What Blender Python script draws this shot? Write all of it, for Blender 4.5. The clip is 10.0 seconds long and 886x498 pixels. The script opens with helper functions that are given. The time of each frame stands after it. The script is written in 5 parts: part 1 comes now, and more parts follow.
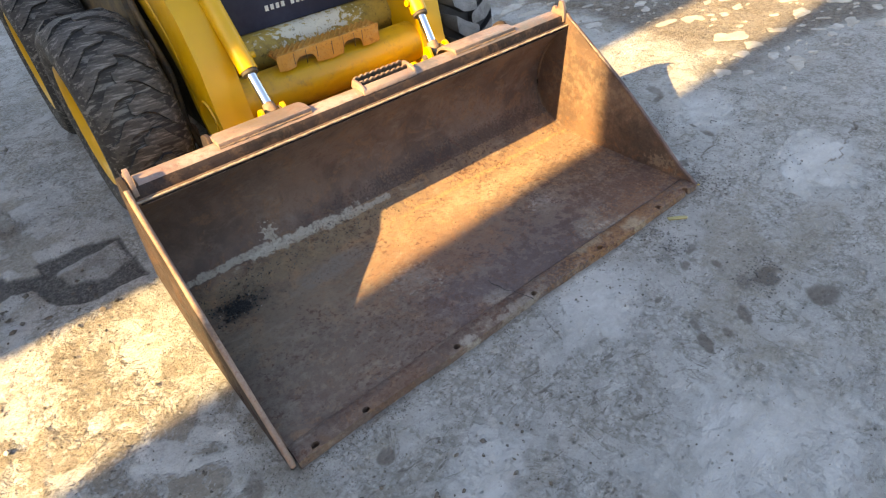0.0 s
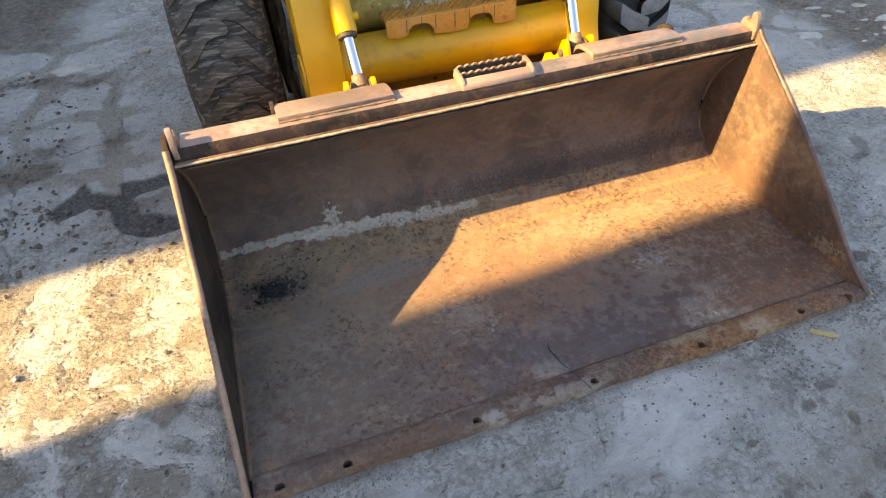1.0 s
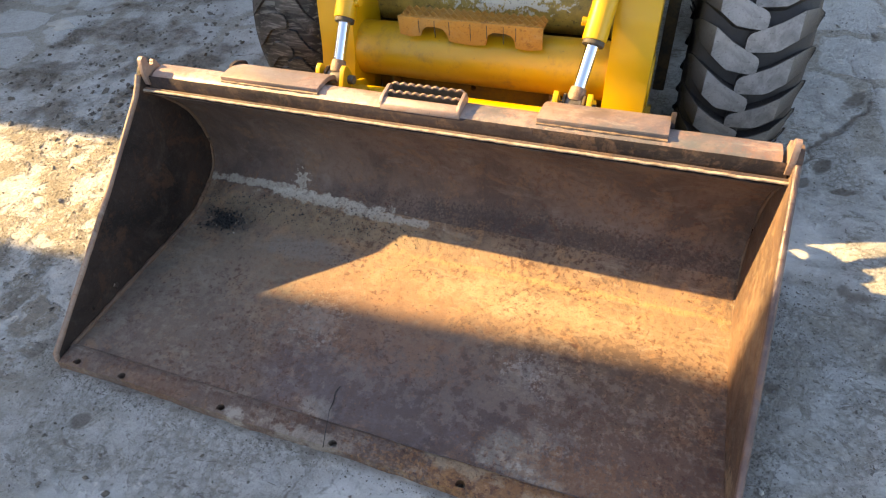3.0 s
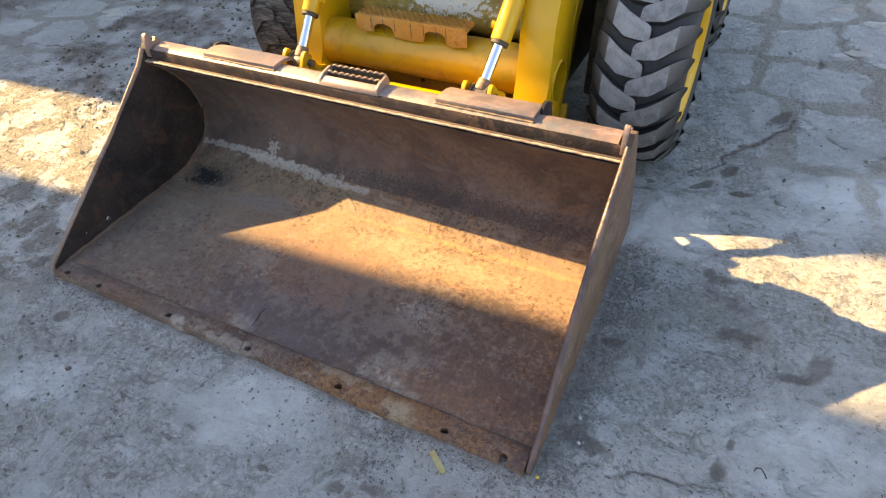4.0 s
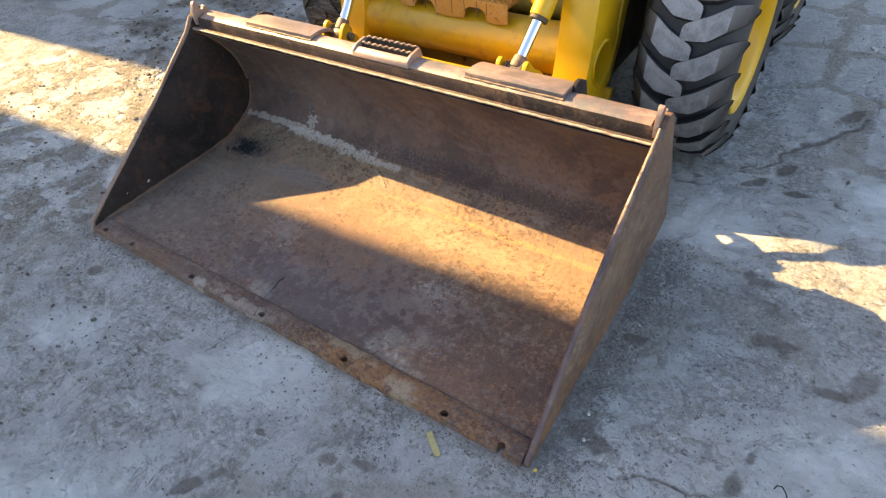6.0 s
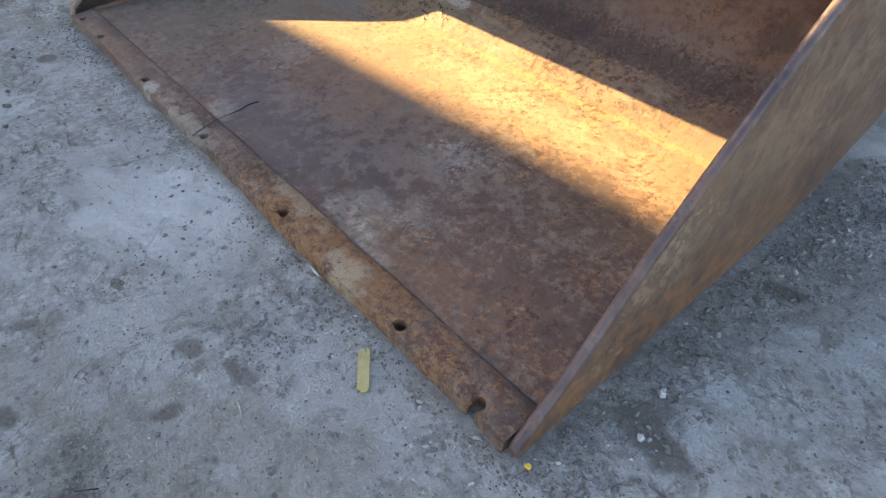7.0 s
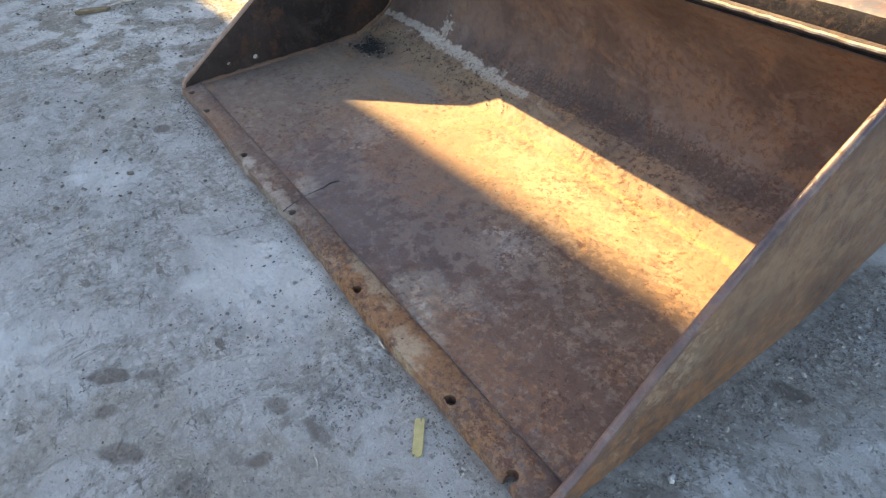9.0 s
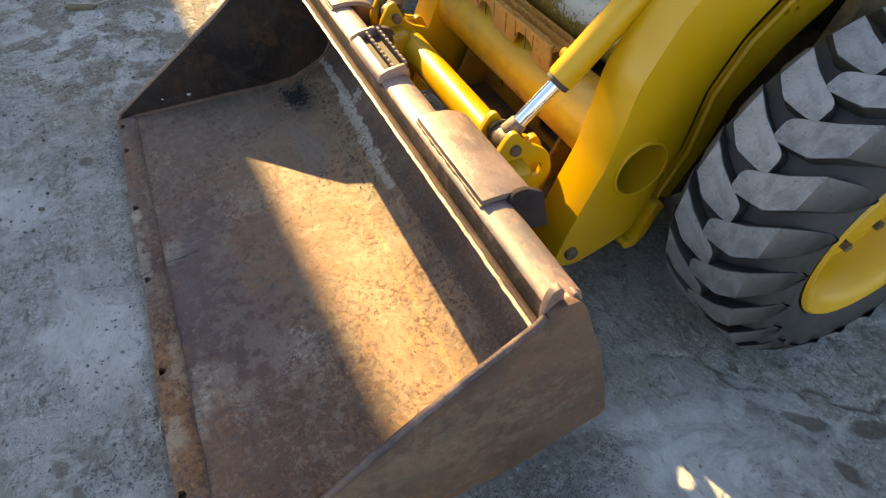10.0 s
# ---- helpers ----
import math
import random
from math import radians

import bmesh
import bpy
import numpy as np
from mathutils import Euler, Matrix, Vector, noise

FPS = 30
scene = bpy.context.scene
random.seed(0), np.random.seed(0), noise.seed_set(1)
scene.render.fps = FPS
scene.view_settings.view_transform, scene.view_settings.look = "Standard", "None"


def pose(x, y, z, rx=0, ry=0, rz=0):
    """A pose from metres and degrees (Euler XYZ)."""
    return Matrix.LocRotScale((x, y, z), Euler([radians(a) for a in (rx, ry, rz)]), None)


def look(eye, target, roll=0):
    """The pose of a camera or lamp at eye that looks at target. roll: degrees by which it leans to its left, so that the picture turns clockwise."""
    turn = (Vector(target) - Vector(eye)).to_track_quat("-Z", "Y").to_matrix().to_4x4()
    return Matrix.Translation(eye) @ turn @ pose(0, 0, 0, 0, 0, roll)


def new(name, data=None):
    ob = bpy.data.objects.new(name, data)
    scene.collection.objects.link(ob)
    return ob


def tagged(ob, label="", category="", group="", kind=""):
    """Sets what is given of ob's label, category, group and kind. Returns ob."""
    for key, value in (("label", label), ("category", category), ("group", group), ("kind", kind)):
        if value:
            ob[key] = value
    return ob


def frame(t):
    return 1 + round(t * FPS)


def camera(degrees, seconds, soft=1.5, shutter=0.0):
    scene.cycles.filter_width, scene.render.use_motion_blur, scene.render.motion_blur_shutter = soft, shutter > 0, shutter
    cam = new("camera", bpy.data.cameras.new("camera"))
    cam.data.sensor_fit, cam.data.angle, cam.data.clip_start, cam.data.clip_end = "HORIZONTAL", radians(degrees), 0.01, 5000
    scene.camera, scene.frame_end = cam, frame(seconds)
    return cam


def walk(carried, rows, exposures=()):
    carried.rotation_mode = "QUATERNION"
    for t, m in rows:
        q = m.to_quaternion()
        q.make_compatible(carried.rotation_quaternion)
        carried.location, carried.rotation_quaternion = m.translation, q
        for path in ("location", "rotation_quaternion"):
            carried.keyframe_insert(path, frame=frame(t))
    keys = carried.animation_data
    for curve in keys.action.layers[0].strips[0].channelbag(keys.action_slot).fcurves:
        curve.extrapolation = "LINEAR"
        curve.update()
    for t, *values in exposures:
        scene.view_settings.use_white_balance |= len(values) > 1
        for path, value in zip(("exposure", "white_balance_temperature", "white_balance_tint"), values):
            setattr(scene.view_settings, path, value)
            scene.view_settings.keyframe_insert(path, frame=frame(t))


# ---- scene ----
cam = camera(72.4, 10.0, 1.2)
PATH = [
    (0, (-1.092, -0.988, 1.422), (-0.172, 0.262, 0.16), -5.5),
    (0.5, (-0.912, -0.881, 1.388), (-0.252, 0.461, 0.06), -4.9),
    (1, (-0.66, -0.753, 1.401), (-0.214, 0.631, 0.029), -2.4),
    (1.5, (-0.358, -0.822, 1.398), (-0.209, 0.595, -0.006), -5.9),
    (2, (-0.062, -0.824, 1.444), (-0.06, 0.557, -0.002), -7.5),
    (2.5, (0.232, -0.66, 1.436), (-0.006, 0.679, -0.03), -3.8),
    (3, (0.596, -0.542, 1.424), (0.021, 0.743, 0.003), -6.1),
    (3.2, (0.739, -0.534, 1.435), (0.126, 0.76, 0.039), -4.9),
    (4.3, (1.199, -0.747, 1.5), (0.418, 0.497, 0.143), -6.0),
    (4.5, (1.216, -0.737, 1.503), (0.404, 0.499, 0.156), -6.4),
    (5, (1.226, -0.723, 1.506), (0.362, 0.495, 0.177), -7.3),
    (5.2, (1.225, -0.719, 1.51), (0.348, 0.491, 0.18), -7.6),
    (6.3, (1.245, -0.522, 1.284), (0.302, 0.539, -0.125), -5.0),
    (6.5, (1.225, -0.409, 1.166), (0.244, 0.563, -0.281), -3.6),
    (7, (1.16, -0.286, 0.707), (0.017, 0.604, -0.671), -3.1),
    (7.5, (1.157, -0.291, 0.602), (-0.027, 0.578, -0.755), -4.2),
    (8, (1.166, -0.313, 0.615), (-0.098, 0.512, -0.698), -4.7),
    (8.5, (1.16, -0.331, 0.622), (-0.125, 0.476, -0.681), -4.4),
    (9, (1.208, -0.312, 0.906), (-0.084, 0.476, -0.401), -4.4),
    (9.5, (1.329, -0.106, 1.292), (0.074, 0.634, -0.077), -7.3),
    (10, (1.389, 0.306, 1.329), (0.124, 0.878, -0.111), -0.6),
]
EXPOSURES = [(0, 2.25, 8000, 13), (4.5, 2.23, 7600, 14), (6.3, 2.25, 7500, 14), (7.5, 2.6, 7500, 11), (8.8, 2.58, 7550, 11), (9.5, 2.46, 7850, 13), (10, 1.95, 7700, 11)]
walk(cam, [(t, look(eye, target, roll)) for t, eye, target, roll in PATH], EXPOSURES)

import functools

# ---- light ----
SUN_WAY = Vector((1.0, 0.055, -0.605)).normalized()
sun_data = bpy.data.lights.new("sun", "SUN")
sun_data.energy, sun_data.angle, sun_data.color = 5.0, radians(0.53), (1.0, 0.745, 0.36)
sun = new("sun", sun_data)
sun.matrix_world = look(-SUN_WAY * 20, (0, 0, 0))
world = bpy.data.worlds.new("world")
scene.world = world
world.use_nodes = True
wn = world.node_tree.nodes
sky = wn.new("ShaderNodeTexSky")
sky.sky_type, sky.sun_disc = "NISHITA", False
sky.sun_elevation = math.asin(-SUN_WAY.z)
sky.sun_rotation = math.atan2(-SUN_WAY.x, -SUN_WAY.y)
world.node_tree.links.new(sky.outputs[0], wn["Background"].inputs[0])
wn["Background"].inputs[1].default_value = 0.105


# ---- materials ----
class Nodes:
    """Short hand for building one node material."""

    def __init__(self, name):
        self.m = bpy.data.materials.new(name)
        self.m.use_nodes = True
        self.t = self.m.node_tree
        self.shader = self.t.nodes["Principled BSDF"]

    def put(self, value, socket):
        if isinstance(value, bpy.types.NodeSocket):
            self.t.links.new(value, socket)
        elif isinstance(value, tuple) and len(value) == 3 and socket.type == "RGBA":
            socket.default_value = (*value, 1)
        else:
            socket.default_value = value

    def node(self, kind, **values):
        n = self.t.nodes.new(kind)
        for k, v in values.items():
            self.put(v, n.inputs[k.replace("_", " ")])
        return n

    def position(self, scale=(1, 1, 1)):
        g = self.t.nodes.new("ShaderNodeNewGeometry")
        n = self.node("ShaderNodeVectorMath", )
        n.operation = "MULTIPLY"
        self.put(g.outputs["Position"], n.inputs[0])
        n.inputs[1].default_value = scale
        return n.outputs[0]

    def local(self):
        return self.t.nodes.new("ShaderNodeTexCoord").outputs["Object"]

    def noise(self, at, scale, detail=4.0, rough=0.6, bend=0.0):
        return self.node("ShaderNodeTexNoise", Vector=at, Scale=scale, Detail=detail, Roughness=rough, Distortion=bend).outputs[0]

    def ramp(self, value, a, b, low=0.0, high=1.0):
        n = self.node("ShaderNodeMapRange", Value=value, From_Min=a, From_Max=b, To_Min=low, To_Max=high)
        n.interpolation_type = "SMOOTHSTEP"
        return n.outputs[0]

    def math(self, op, a, b=0.0):
        n = self.t.nodes.new("ShaderNodeMath")
        n.operation, n.use_clamp = op, False
        self.put(a, n.inputs[0]), self.put(b, n.inputs[1])
        return n.outputs[0]

    def mix(self, factor, a, b):
        n = self.t.nodes.new("ShaderNodeMix")
        n.data_type = "RGBA"
        self.put(factor, n.inputs[0]), self.put(a, n.inputs[6]), self.put(b, n.inputs[7])
        return n.outputs[2]

    def blot(self, at, centre, radii, ragged=0.6, scale=14.0, edge=0.25):
        """A mask of an uneven spot on the floor: 1 inside, 0 outside."""
        off = self.node("ShaderNodeVectorMath")
        off.operation = "SUBTRACT"
        self.put(at, off.inputs[0])
        off.inputs[1].default_value = centre
        size = self.node("ShaderNodeVectorMath")
        size.operation = "DIVIDE"
        self.put(off.outputs[0], size.inputs[0])
        size.inputs[1].default_value = radii
        far = self.node("ShaderNodeVectorMath")
        far.operation = "LENGTH"
        self.put(size.outputs[0], far.inputs[0])
        wobble = self.math("MULTIPLY", self.math("SUBTRACT", self.noise(at, scale, 5.0, 0.65), 0.5), ragged * 2.4)
        return self.ramp(self.math("ADD", far.outputs[1], wobble), 1.0 + edge, 1.0 - edge)

    def cell(self, at, scale, feature="F1"):
        """Distance and random value of scattered cells, such as pebbles."""
        n = self.node("ShaderNodeTexVoronoi", Vector=at, Scale=scale)
        n.feature = feature
        grey = self.node("ShaderNodeSeparateColor", Color=n.outputs["Color"])
        return n.outputs["Distance"], grey.outputs[0]

    def attribute(self, name):
        n = self.t.nodes.new("ShaderNodeAttribute")
        n.attribute_name = name
        return n.outputs["Fac"]

    def random(self):
        return self.t.nodes.new("ShaderNodeObjectInfo").outputs["Random"]

    def bump(self, height, strength=0.3, distance=0.01, under=None):
        n = self.node("ShaderNodeBump", Height=height, Strength=strength, Distance=distance)
        if under is not None:
            self.put(under, n.inputs["Normal"])
        return n.outputs[0]

    def done(self, colour, rough=0.6, metal=0.0, normal=None, gloss=0.5):
        self.put(colour, self.shader.inputs["Base Color"])
        self.put(rough, self.shader.inputs["Roughness"])
        self.put(metal, self.shader.inputs["Metallic"])
        self.put(gloss, self.shader.inputs["Specular IOR Level"])
        if normal is not None:
            self.put(normal, self.shader.inputs["Normal"])
        return self.m


def rusty_steel(name, tint=(0.185, 0.122, 0.092), orange=(0.32, 0.165, 0.082), dark=(0.068, 0.048, 0.044), pale=(0.36, 0.30, 0.245), spots=(), orange_much=0.0, rough=(0.50, 0.78), pitted=0.55, relief_depth=0.004, gloss=0.3, metal=0.1):
    """Brown worn steel: clouded rust, dark scale, pale wiped films, scattered red flecks and pits."""
    n = Nodes(name)
    at = n.position()
    big, mid, fine = n.noise(at, 2.6, 6, 0.62, 0.9), n.noise(at, 11, 8, 0.70, 0.8), n.noise(at, 62, 6, 0.72, 0.4)
    grain = n.noise(at, 230, 3, 0.7)
    colour = n.mix(n.ramp(big, 0.38, 0.58), dark, tint)
    cloud = n.math("ADD", n.math("MULTIPLY", mid, 0.72), n.math("MULTIPLY", fine, 0.28))
    colour = n.mix(n.math("MULTIPLY", n.ramp(cloud, 0.50 - orange_much, 0.60 - orange_much), 0.6), colour, orange)
    scrape = n.noise(n.position((5, 17, 10)), 1.6, 8, 0.74, 0.3)
    colour = n.mix(n.math("MULTIPLY", n.ramp(scrape, 0.53, 0.66), 0.42), colour, pale)
    film = n.noise(at, 5.5, 9, 0.74, 1.2)
    colour = n.mix(n.math("MULTIPLY", n.ramp(film, 0.56, 0.64), 0.35), colour, pale)
    colour = n.mix(n.math("MULTIPLY", n.ramp(film, 0.45, 0.36), 0.55), colour, dark)
    for centre, radii, paint, much, ragged, *own in spots:
        mask = n.math("MULTIPLY", n.blot(at, centre, radii, ragged, *(own or (26.0, 0.45))), n.ramp(fine, 0.34, 0.52, 0.45, 1.0))
        colour = n.mix(n.math("MULTIPLY", mask, much), colour, paint)
    # red flecks and black pits lie in drifts, not everywhere
    drift = n.ramp(n.noise(at, 4.2, 4, 0.6, 0.5), 0.44, 0.60)
    flecks = n.noise(at, 58, 6, 0.72, 0.15)
    colour = n.mix(n.math("MULTIPLY", n.math("MULTIPLY", n.ramp(flecks, 0.53, 0.59), drift), 0.8 * pitted), colour, (1.25 * dark[0], 0.72 * dark[1], 0.58 * dark[2]))
    colour = n.mix(n.math("MULTIPLY", n.ramp(flecks, 0.41, 0.34), 0.3), colour, orange)
    pits = n.noise(at, 120, 3, 0.6)
    colour = n.mix(n.math("MULTIPLY", n.math("MULTIPLY", n.ramp(pits, 0.62, 0.68), n.ramp(mid, 0.44, 0.58)), pitted), colour, tuple(0.55 * c for c in dark))
    colour = n.mix(n.math("MULTIPLY", n.ramp(grain, 0.56, 0.68), 0.30), colour, tuple(0.7 * c for c in dark))
    relief = n.math("ADD", n.math("MULTIPLY", mid, 0.7), n.math("SUBTRACT", n.math("MULTIPLY", fine, 0.45), n.math("MULTIPLY", n.ramp(flecks, 0.52, 0.62), 0.22)))
    return n.done(colour, n.ramp(mid, 0.3, 0.7, *rough), metal, n.bump(relief, 0.7, relief_depth), gloss)


def yellow_paint(name, dirt=0.35, base=(0.60, 0.335, 0.008)):
    n = Nodes(name)
    at = n.position()
    big, mid, fine = n.noise(at, 2.5, 4), n.noise(at, 11, 6, 0.7), n.noise(at, 60, 4, 0.7)
    colour = n.mix(n.ramp(big, 0.3, 0.7), base, tuple(0.86 * c for c in base))
    grime = n.ramp(n.math("ADD", n.math("MULTIPLY", mid, 0.7), n.math("MULTIPLY", fine, 0.3)), 0.66 - 0.3 * dirt, 0.80 - 0.2 * dirt)
    colour = n.mix(n.math("MULTIPLY", grime, 0.25 + 0.6 * dirt), colour, (0.19, 0.115, 0.045))
    colour = n.mix(n.math("MULTIPLY", n.ramp(fine, 0.66, 0.74), dirt), colour, (0.08, 0.05, 0.03))
    return n.done(colour, n.ramp(mid, 0.35, 0.75, 0.28, 0.55), 0.0, n.bump(fine, 0.12, 0.003), 0.5)


def plain(name, a, b, scale=20.0, rough=0.6, metal=0.0, bump=0.2, gloss=0.5):
    n = Nodes(name)
    at = n.position()
    mid, fine = n.noise(at, scale, 5, 0.65), n.noise(at, scale * 6, 4, 0.7)
    mixed = n.math("ADD", n.math("MULTIPLY", mid, 0.65), n.math("MULTIPLY", fine, 0.35))
    return n.done(n.mix(n.ramp(mixed, 0.36, 0.64), a, b), rough, metal, n.bump(mixed, bump, 0.004), gloss)


def worn_yellow():
    """Olive-yellow grimy paint, flaked to white metal over the middle."""
    n = Nodes("yellow paint worn to white")
    at = n.position()
    mid, fine = n.noise(at, 14, 7, 0.75), n.noise(at, 60, 5, 0.8)
    colour = n.mix(n.ramp(mid, 0.38, 0.62), (0.24, 0.165, 0.035), (0.40, 0.265, 0.05))
    colour = n.mix(n.math("MULTIPLY", n.blot(at, (0.05, 1.33, 0.60), (0.17, 0.12, 0.04), 2.0, 48.0, 0.15), 0.8), colour, (0.60, 0.58, 0.50))
    colour = n.mix(n.math("MULTIPLY", n.ramp(fine, 0.56, 0.64), 0.7), colour, (0.06, 0.045, 0.02))
    return n.done(colour, 0.55, 0.0, n.bump(fine, 0.4, 0.004), 0.4)


CEMENT = (0.40, 0.355, 0.29)
PALE_LACE = (0.50, 0.46, 0.41)
FLOOR_SPOTS = [
    ((0.10, 0.60, 0.02), (0.95, 0.21, 0.3), (0.38, 0.240, 0.138), 0.50, 0.8, 7.0, 0.6),
    ((0.10, 0.17, 0.02), (0.75, 0.15, 0.2), (0.088, 0.060, 0.058), 0.55, 1.6, 12.0, 0.6),
    ((0.41, 0.115, 0.02), (0.075, 0.055, 0.2), CEMENT, 0.8, 1.0),
    ((0.50, 0.075, 0.02), (0.06, 0.025, 0.2), CEMENT, 0.55, 0.8),
    ((0.516, 0.183, 0.02), (0.05, 0.035, 0.2), PALE_LACE, 0.42, 2.6, 85.0, 0.12),
    ((0.41, 0.340, 0.02), (0.06, 0.055, 0.2), PALE_LACE, 0.42, 2.6, 85.0, 0.12),
    ((-0.234, 0.345, 0.02), (0.07, 0.06, 0.2), PALE_LACE, 0.42, 2.6, 85.0, 0.12),
    ((-0.097, 0.085, 0.02), (0.05, 0.03, 0.2), CEMENT, 0.6, 0.9),
    ((-0.62, 0.36, 0.02), (0.34, 0.34, 0.2), (0.195, 0.16, 0.122), 0.6, 0.9, 9.0, 0.5),
    ((-0.40, 0.60, 0.02), (0.16, 0.05, 0.2), (0.20, 0.18, 0.165), 0.6, 1.0),
    ((-0.75, 0.66, 0.03), (0.12, 0.07, 0.2), (0.05, 0.045, 0.042), 0.7, 1.0),
    ((0.0, 0.16, 0.02), (0.30, 0.10, 0.2), (0.15, 0.125, 0.125), 0.55, 1.0),
    ((0.66, 0.22, 0.02), (0.26, 0.19, 0.2), (0.235, 0.160, 0.108), 0.55, 1.6, 22.0, 0.5),
    ((0.25, 0.22, 0.02), (0.40, 0.15, 0.2), (0.082, 0.056, 0.050), 0.6, 1.9, 30.0, 0.5),
    ((0.74, 0.17, 0.02), (0.20, 0.13, 0.2), (0.098, 0.040, 0.026), 0.5, 3.6, 62.0, 0.10),
    ((0.60, 0.10, 0.02), (0.16, 0.05, 0.2), (0.26, 0.115, 0.045), 0.32, 3.6, 70.0, 0.10),
    ((0.66, 0.40, 0.02), (0.22, 0.10, 0.2), (0.050, 0.034, 0.028), 0.35, 3.4, 46.0, 0.12),
    ((0.10, 0.30, 0.02), (0.40, 0.10, 0.2), (0.25, 0.20, 0.165), 0.3, 3.2, 22.0, 0.25),
    ((-0.55, 0.20, 0.02), (0.28, 0.14, 0.2), (0.090, 0.052, 0.038), 0.35, 3.4, 40.0, 0.15),
    ((0.34, 0.58, 0.02), (0.30, 0.05, 0.2), (0.42, 0.30, 0.19), 0.45, 1.5, 18.0, 0.5),
    ((-0.10, 0.40, 0.02), (0.30, 0.14, 0.2), (0.22, 0.115, 0.070), 0.5, 1.9, 34.0, 0.5),
]
OLD_PAINT = (0.085, 0.10, 0.105)
BEAM_SPOTS = [
    ((0.20, 0.74, 0.55), (0.06, 0.04, 0.03), OLD_PAINT, 0.6, 1.5, 40.0, 0.4),
    ((-0.22, 0.74, 0.55), (0.08, 0.03, 0.03), (0.50, 0.42, 0.37), 0.5, 1.6, 40.0, 0.4),
    ((0.73, 0.74, 0.55), (0.08, 0.04, 0.03), OLD_PAINT, 0.55, 1.6, 36.0, 0.4),
    ((0.50, 0.725, 0.545), (0.20, 0.02, 0.03), OLD_PAINT, 0.5, 1.8, 36.0, 0.4),
    ((-0.70, 0.75, 0.55), (0.05, 0.03, 0.03), (0.50, 0.42, 0.37), 0.4, 1.6, 40.0, 0.4),
    ((-0.47, 0.78, 0.555), (0.14, 0.05, 0.03), (0.19, 0.155, 0.12), 0.5, 1.6, 30.0, 0.4),
]
EDGE_RUST = (0.33, 0.142, 0.048)
EDGE_SPOTS = [
    ((0.40, 0.02, 0.02), (0.13, 0.05, 0.05), EDGE_RUST, 0.5, 1.8, 24.0, 0.4),
    ((0.60, 0.03, 0.02), (0.10, 0.05, 0.05), EDGE_RUST, 0.4, 1.8, 26.0, 0.4),
    ((0.80, 0.01, 0.02), (0.08, 0.04, 0.05), EDGE_RUST, 0.3, 1.8, 26.0, 0.4),
    ((-0.55, 0.01, 0.02), (0.12, 0.03, 0.05), EDGE_RUST, 0.2, 1.8, 26.0, 0.4),
    ((0.55, 0.02, 0.02), (0.36, 0.05, 0.05), (0.080, 0.036, 0.025), 0.55, 3.6, 85.0, 0.10),
    ((0.45, 0.02, 0.02), (0.26, 0.05, 0.05), (0.38, 0.19, 0.07), 0.35, 3.6, 75.0, 0.10),
    ((-0.40, 0.01, 0.02), (0.46, 0.04, 0.05), (0.085, 0.045, 0.032), 0.4, 3.6, 70.0, 0.12),
    ((0.32, 0.05, 0.02), (0.10, 0.02, 0.05), (0.36, 0.29, 0.20), 0.6, 1.6, 30.0, 0.4),
    ((0.53, 0.01, 0.02), (0.04, 0.03, 0.05), (0.40, 0.32, 0.22), 0.6, 1.5, 30.0, 0.4),
    ((-0.08, 0.0, 0.02), (0.10, 0.02, 0.05), (0.36, 0.31, 0.26), 0.55, 1.5, 30.0, 0.4),
    ((-0.30, 0.0, 0.02), (0.03, 0.02, 0.05), (0.40, 0.36, 0.31), 0.7, 1.2, 30.0, 0.3),
]
SIDE_SPOTS = [
    ((0.965, 0.25, 0.03), (0.046, 0.50, 0.09), (0.27, 0.125, 0.058), 0.7, 1.7, 34.0, 0.5),
    ((0.965, 0.45, 0.26), (0.060, 0.34, 0.13), (0.27, 0.20, 0.135), 0.35, 1.8, 30.0, 0.5),
    ((0.950, 0.24, 0.17), (0.034, 0.10, 0.05), (0.38, 0.30, 0.22), 0.4, 2.4, 80.0, 0.2),
    # inner face, lower half: dark stains together with painted shadow
    ((0.893, 0.24, 0.12), (0.020, 0.20, 0.11), (0.046, 0.031, 0.027), 0.75, 1.4, 20.0, 0.5),
    ((0.893, 0.16, 0.06), (0.020, 0.06, 0.03), (0.26, 0.19, 0.13), 0.6, 2.0, 60.0, 0.2),
]
PALE_CEMENT = (0.41, 0.378, 0.332)
CREASE = [
    ((-0.72, 0.803, 0.088), (0.22, 0.015, 0.016), PALE_CEMENT, 0.66, 1.3, 24.0, 0.2),
    ((-0.42, 0.790, 0.076), (0.22, 0.020, 0.022), PALE_CEMENT, 0.8, 1.3, 26.0, 0.2),
    ((-0.20, 0.772, 0.066), (0.16, 0.015, 0.017), PALE_CEMENT, 0.75, 1.4, 30.0, 0.2),
    ((-0.535, 0.830, 0.115), (0.024, 0.030, 0.030), PALE_CEMENT, 0.65, 2.4, 70.0, 0.15),
    ((0.45, 0.668, 0.024), (0.50, 0.010, 0.02), (0.50, 0.31, 0.12), 0.30, 0.9),
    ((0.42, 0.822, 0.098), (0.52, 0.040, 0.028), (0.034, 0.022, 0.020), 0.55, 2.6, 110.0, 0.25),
    ((-0.45, 0.72, 0.045), (0.45, 0.05, 0.05), (0.20, 0.155, 0.10), 0.5, 1.0),
]
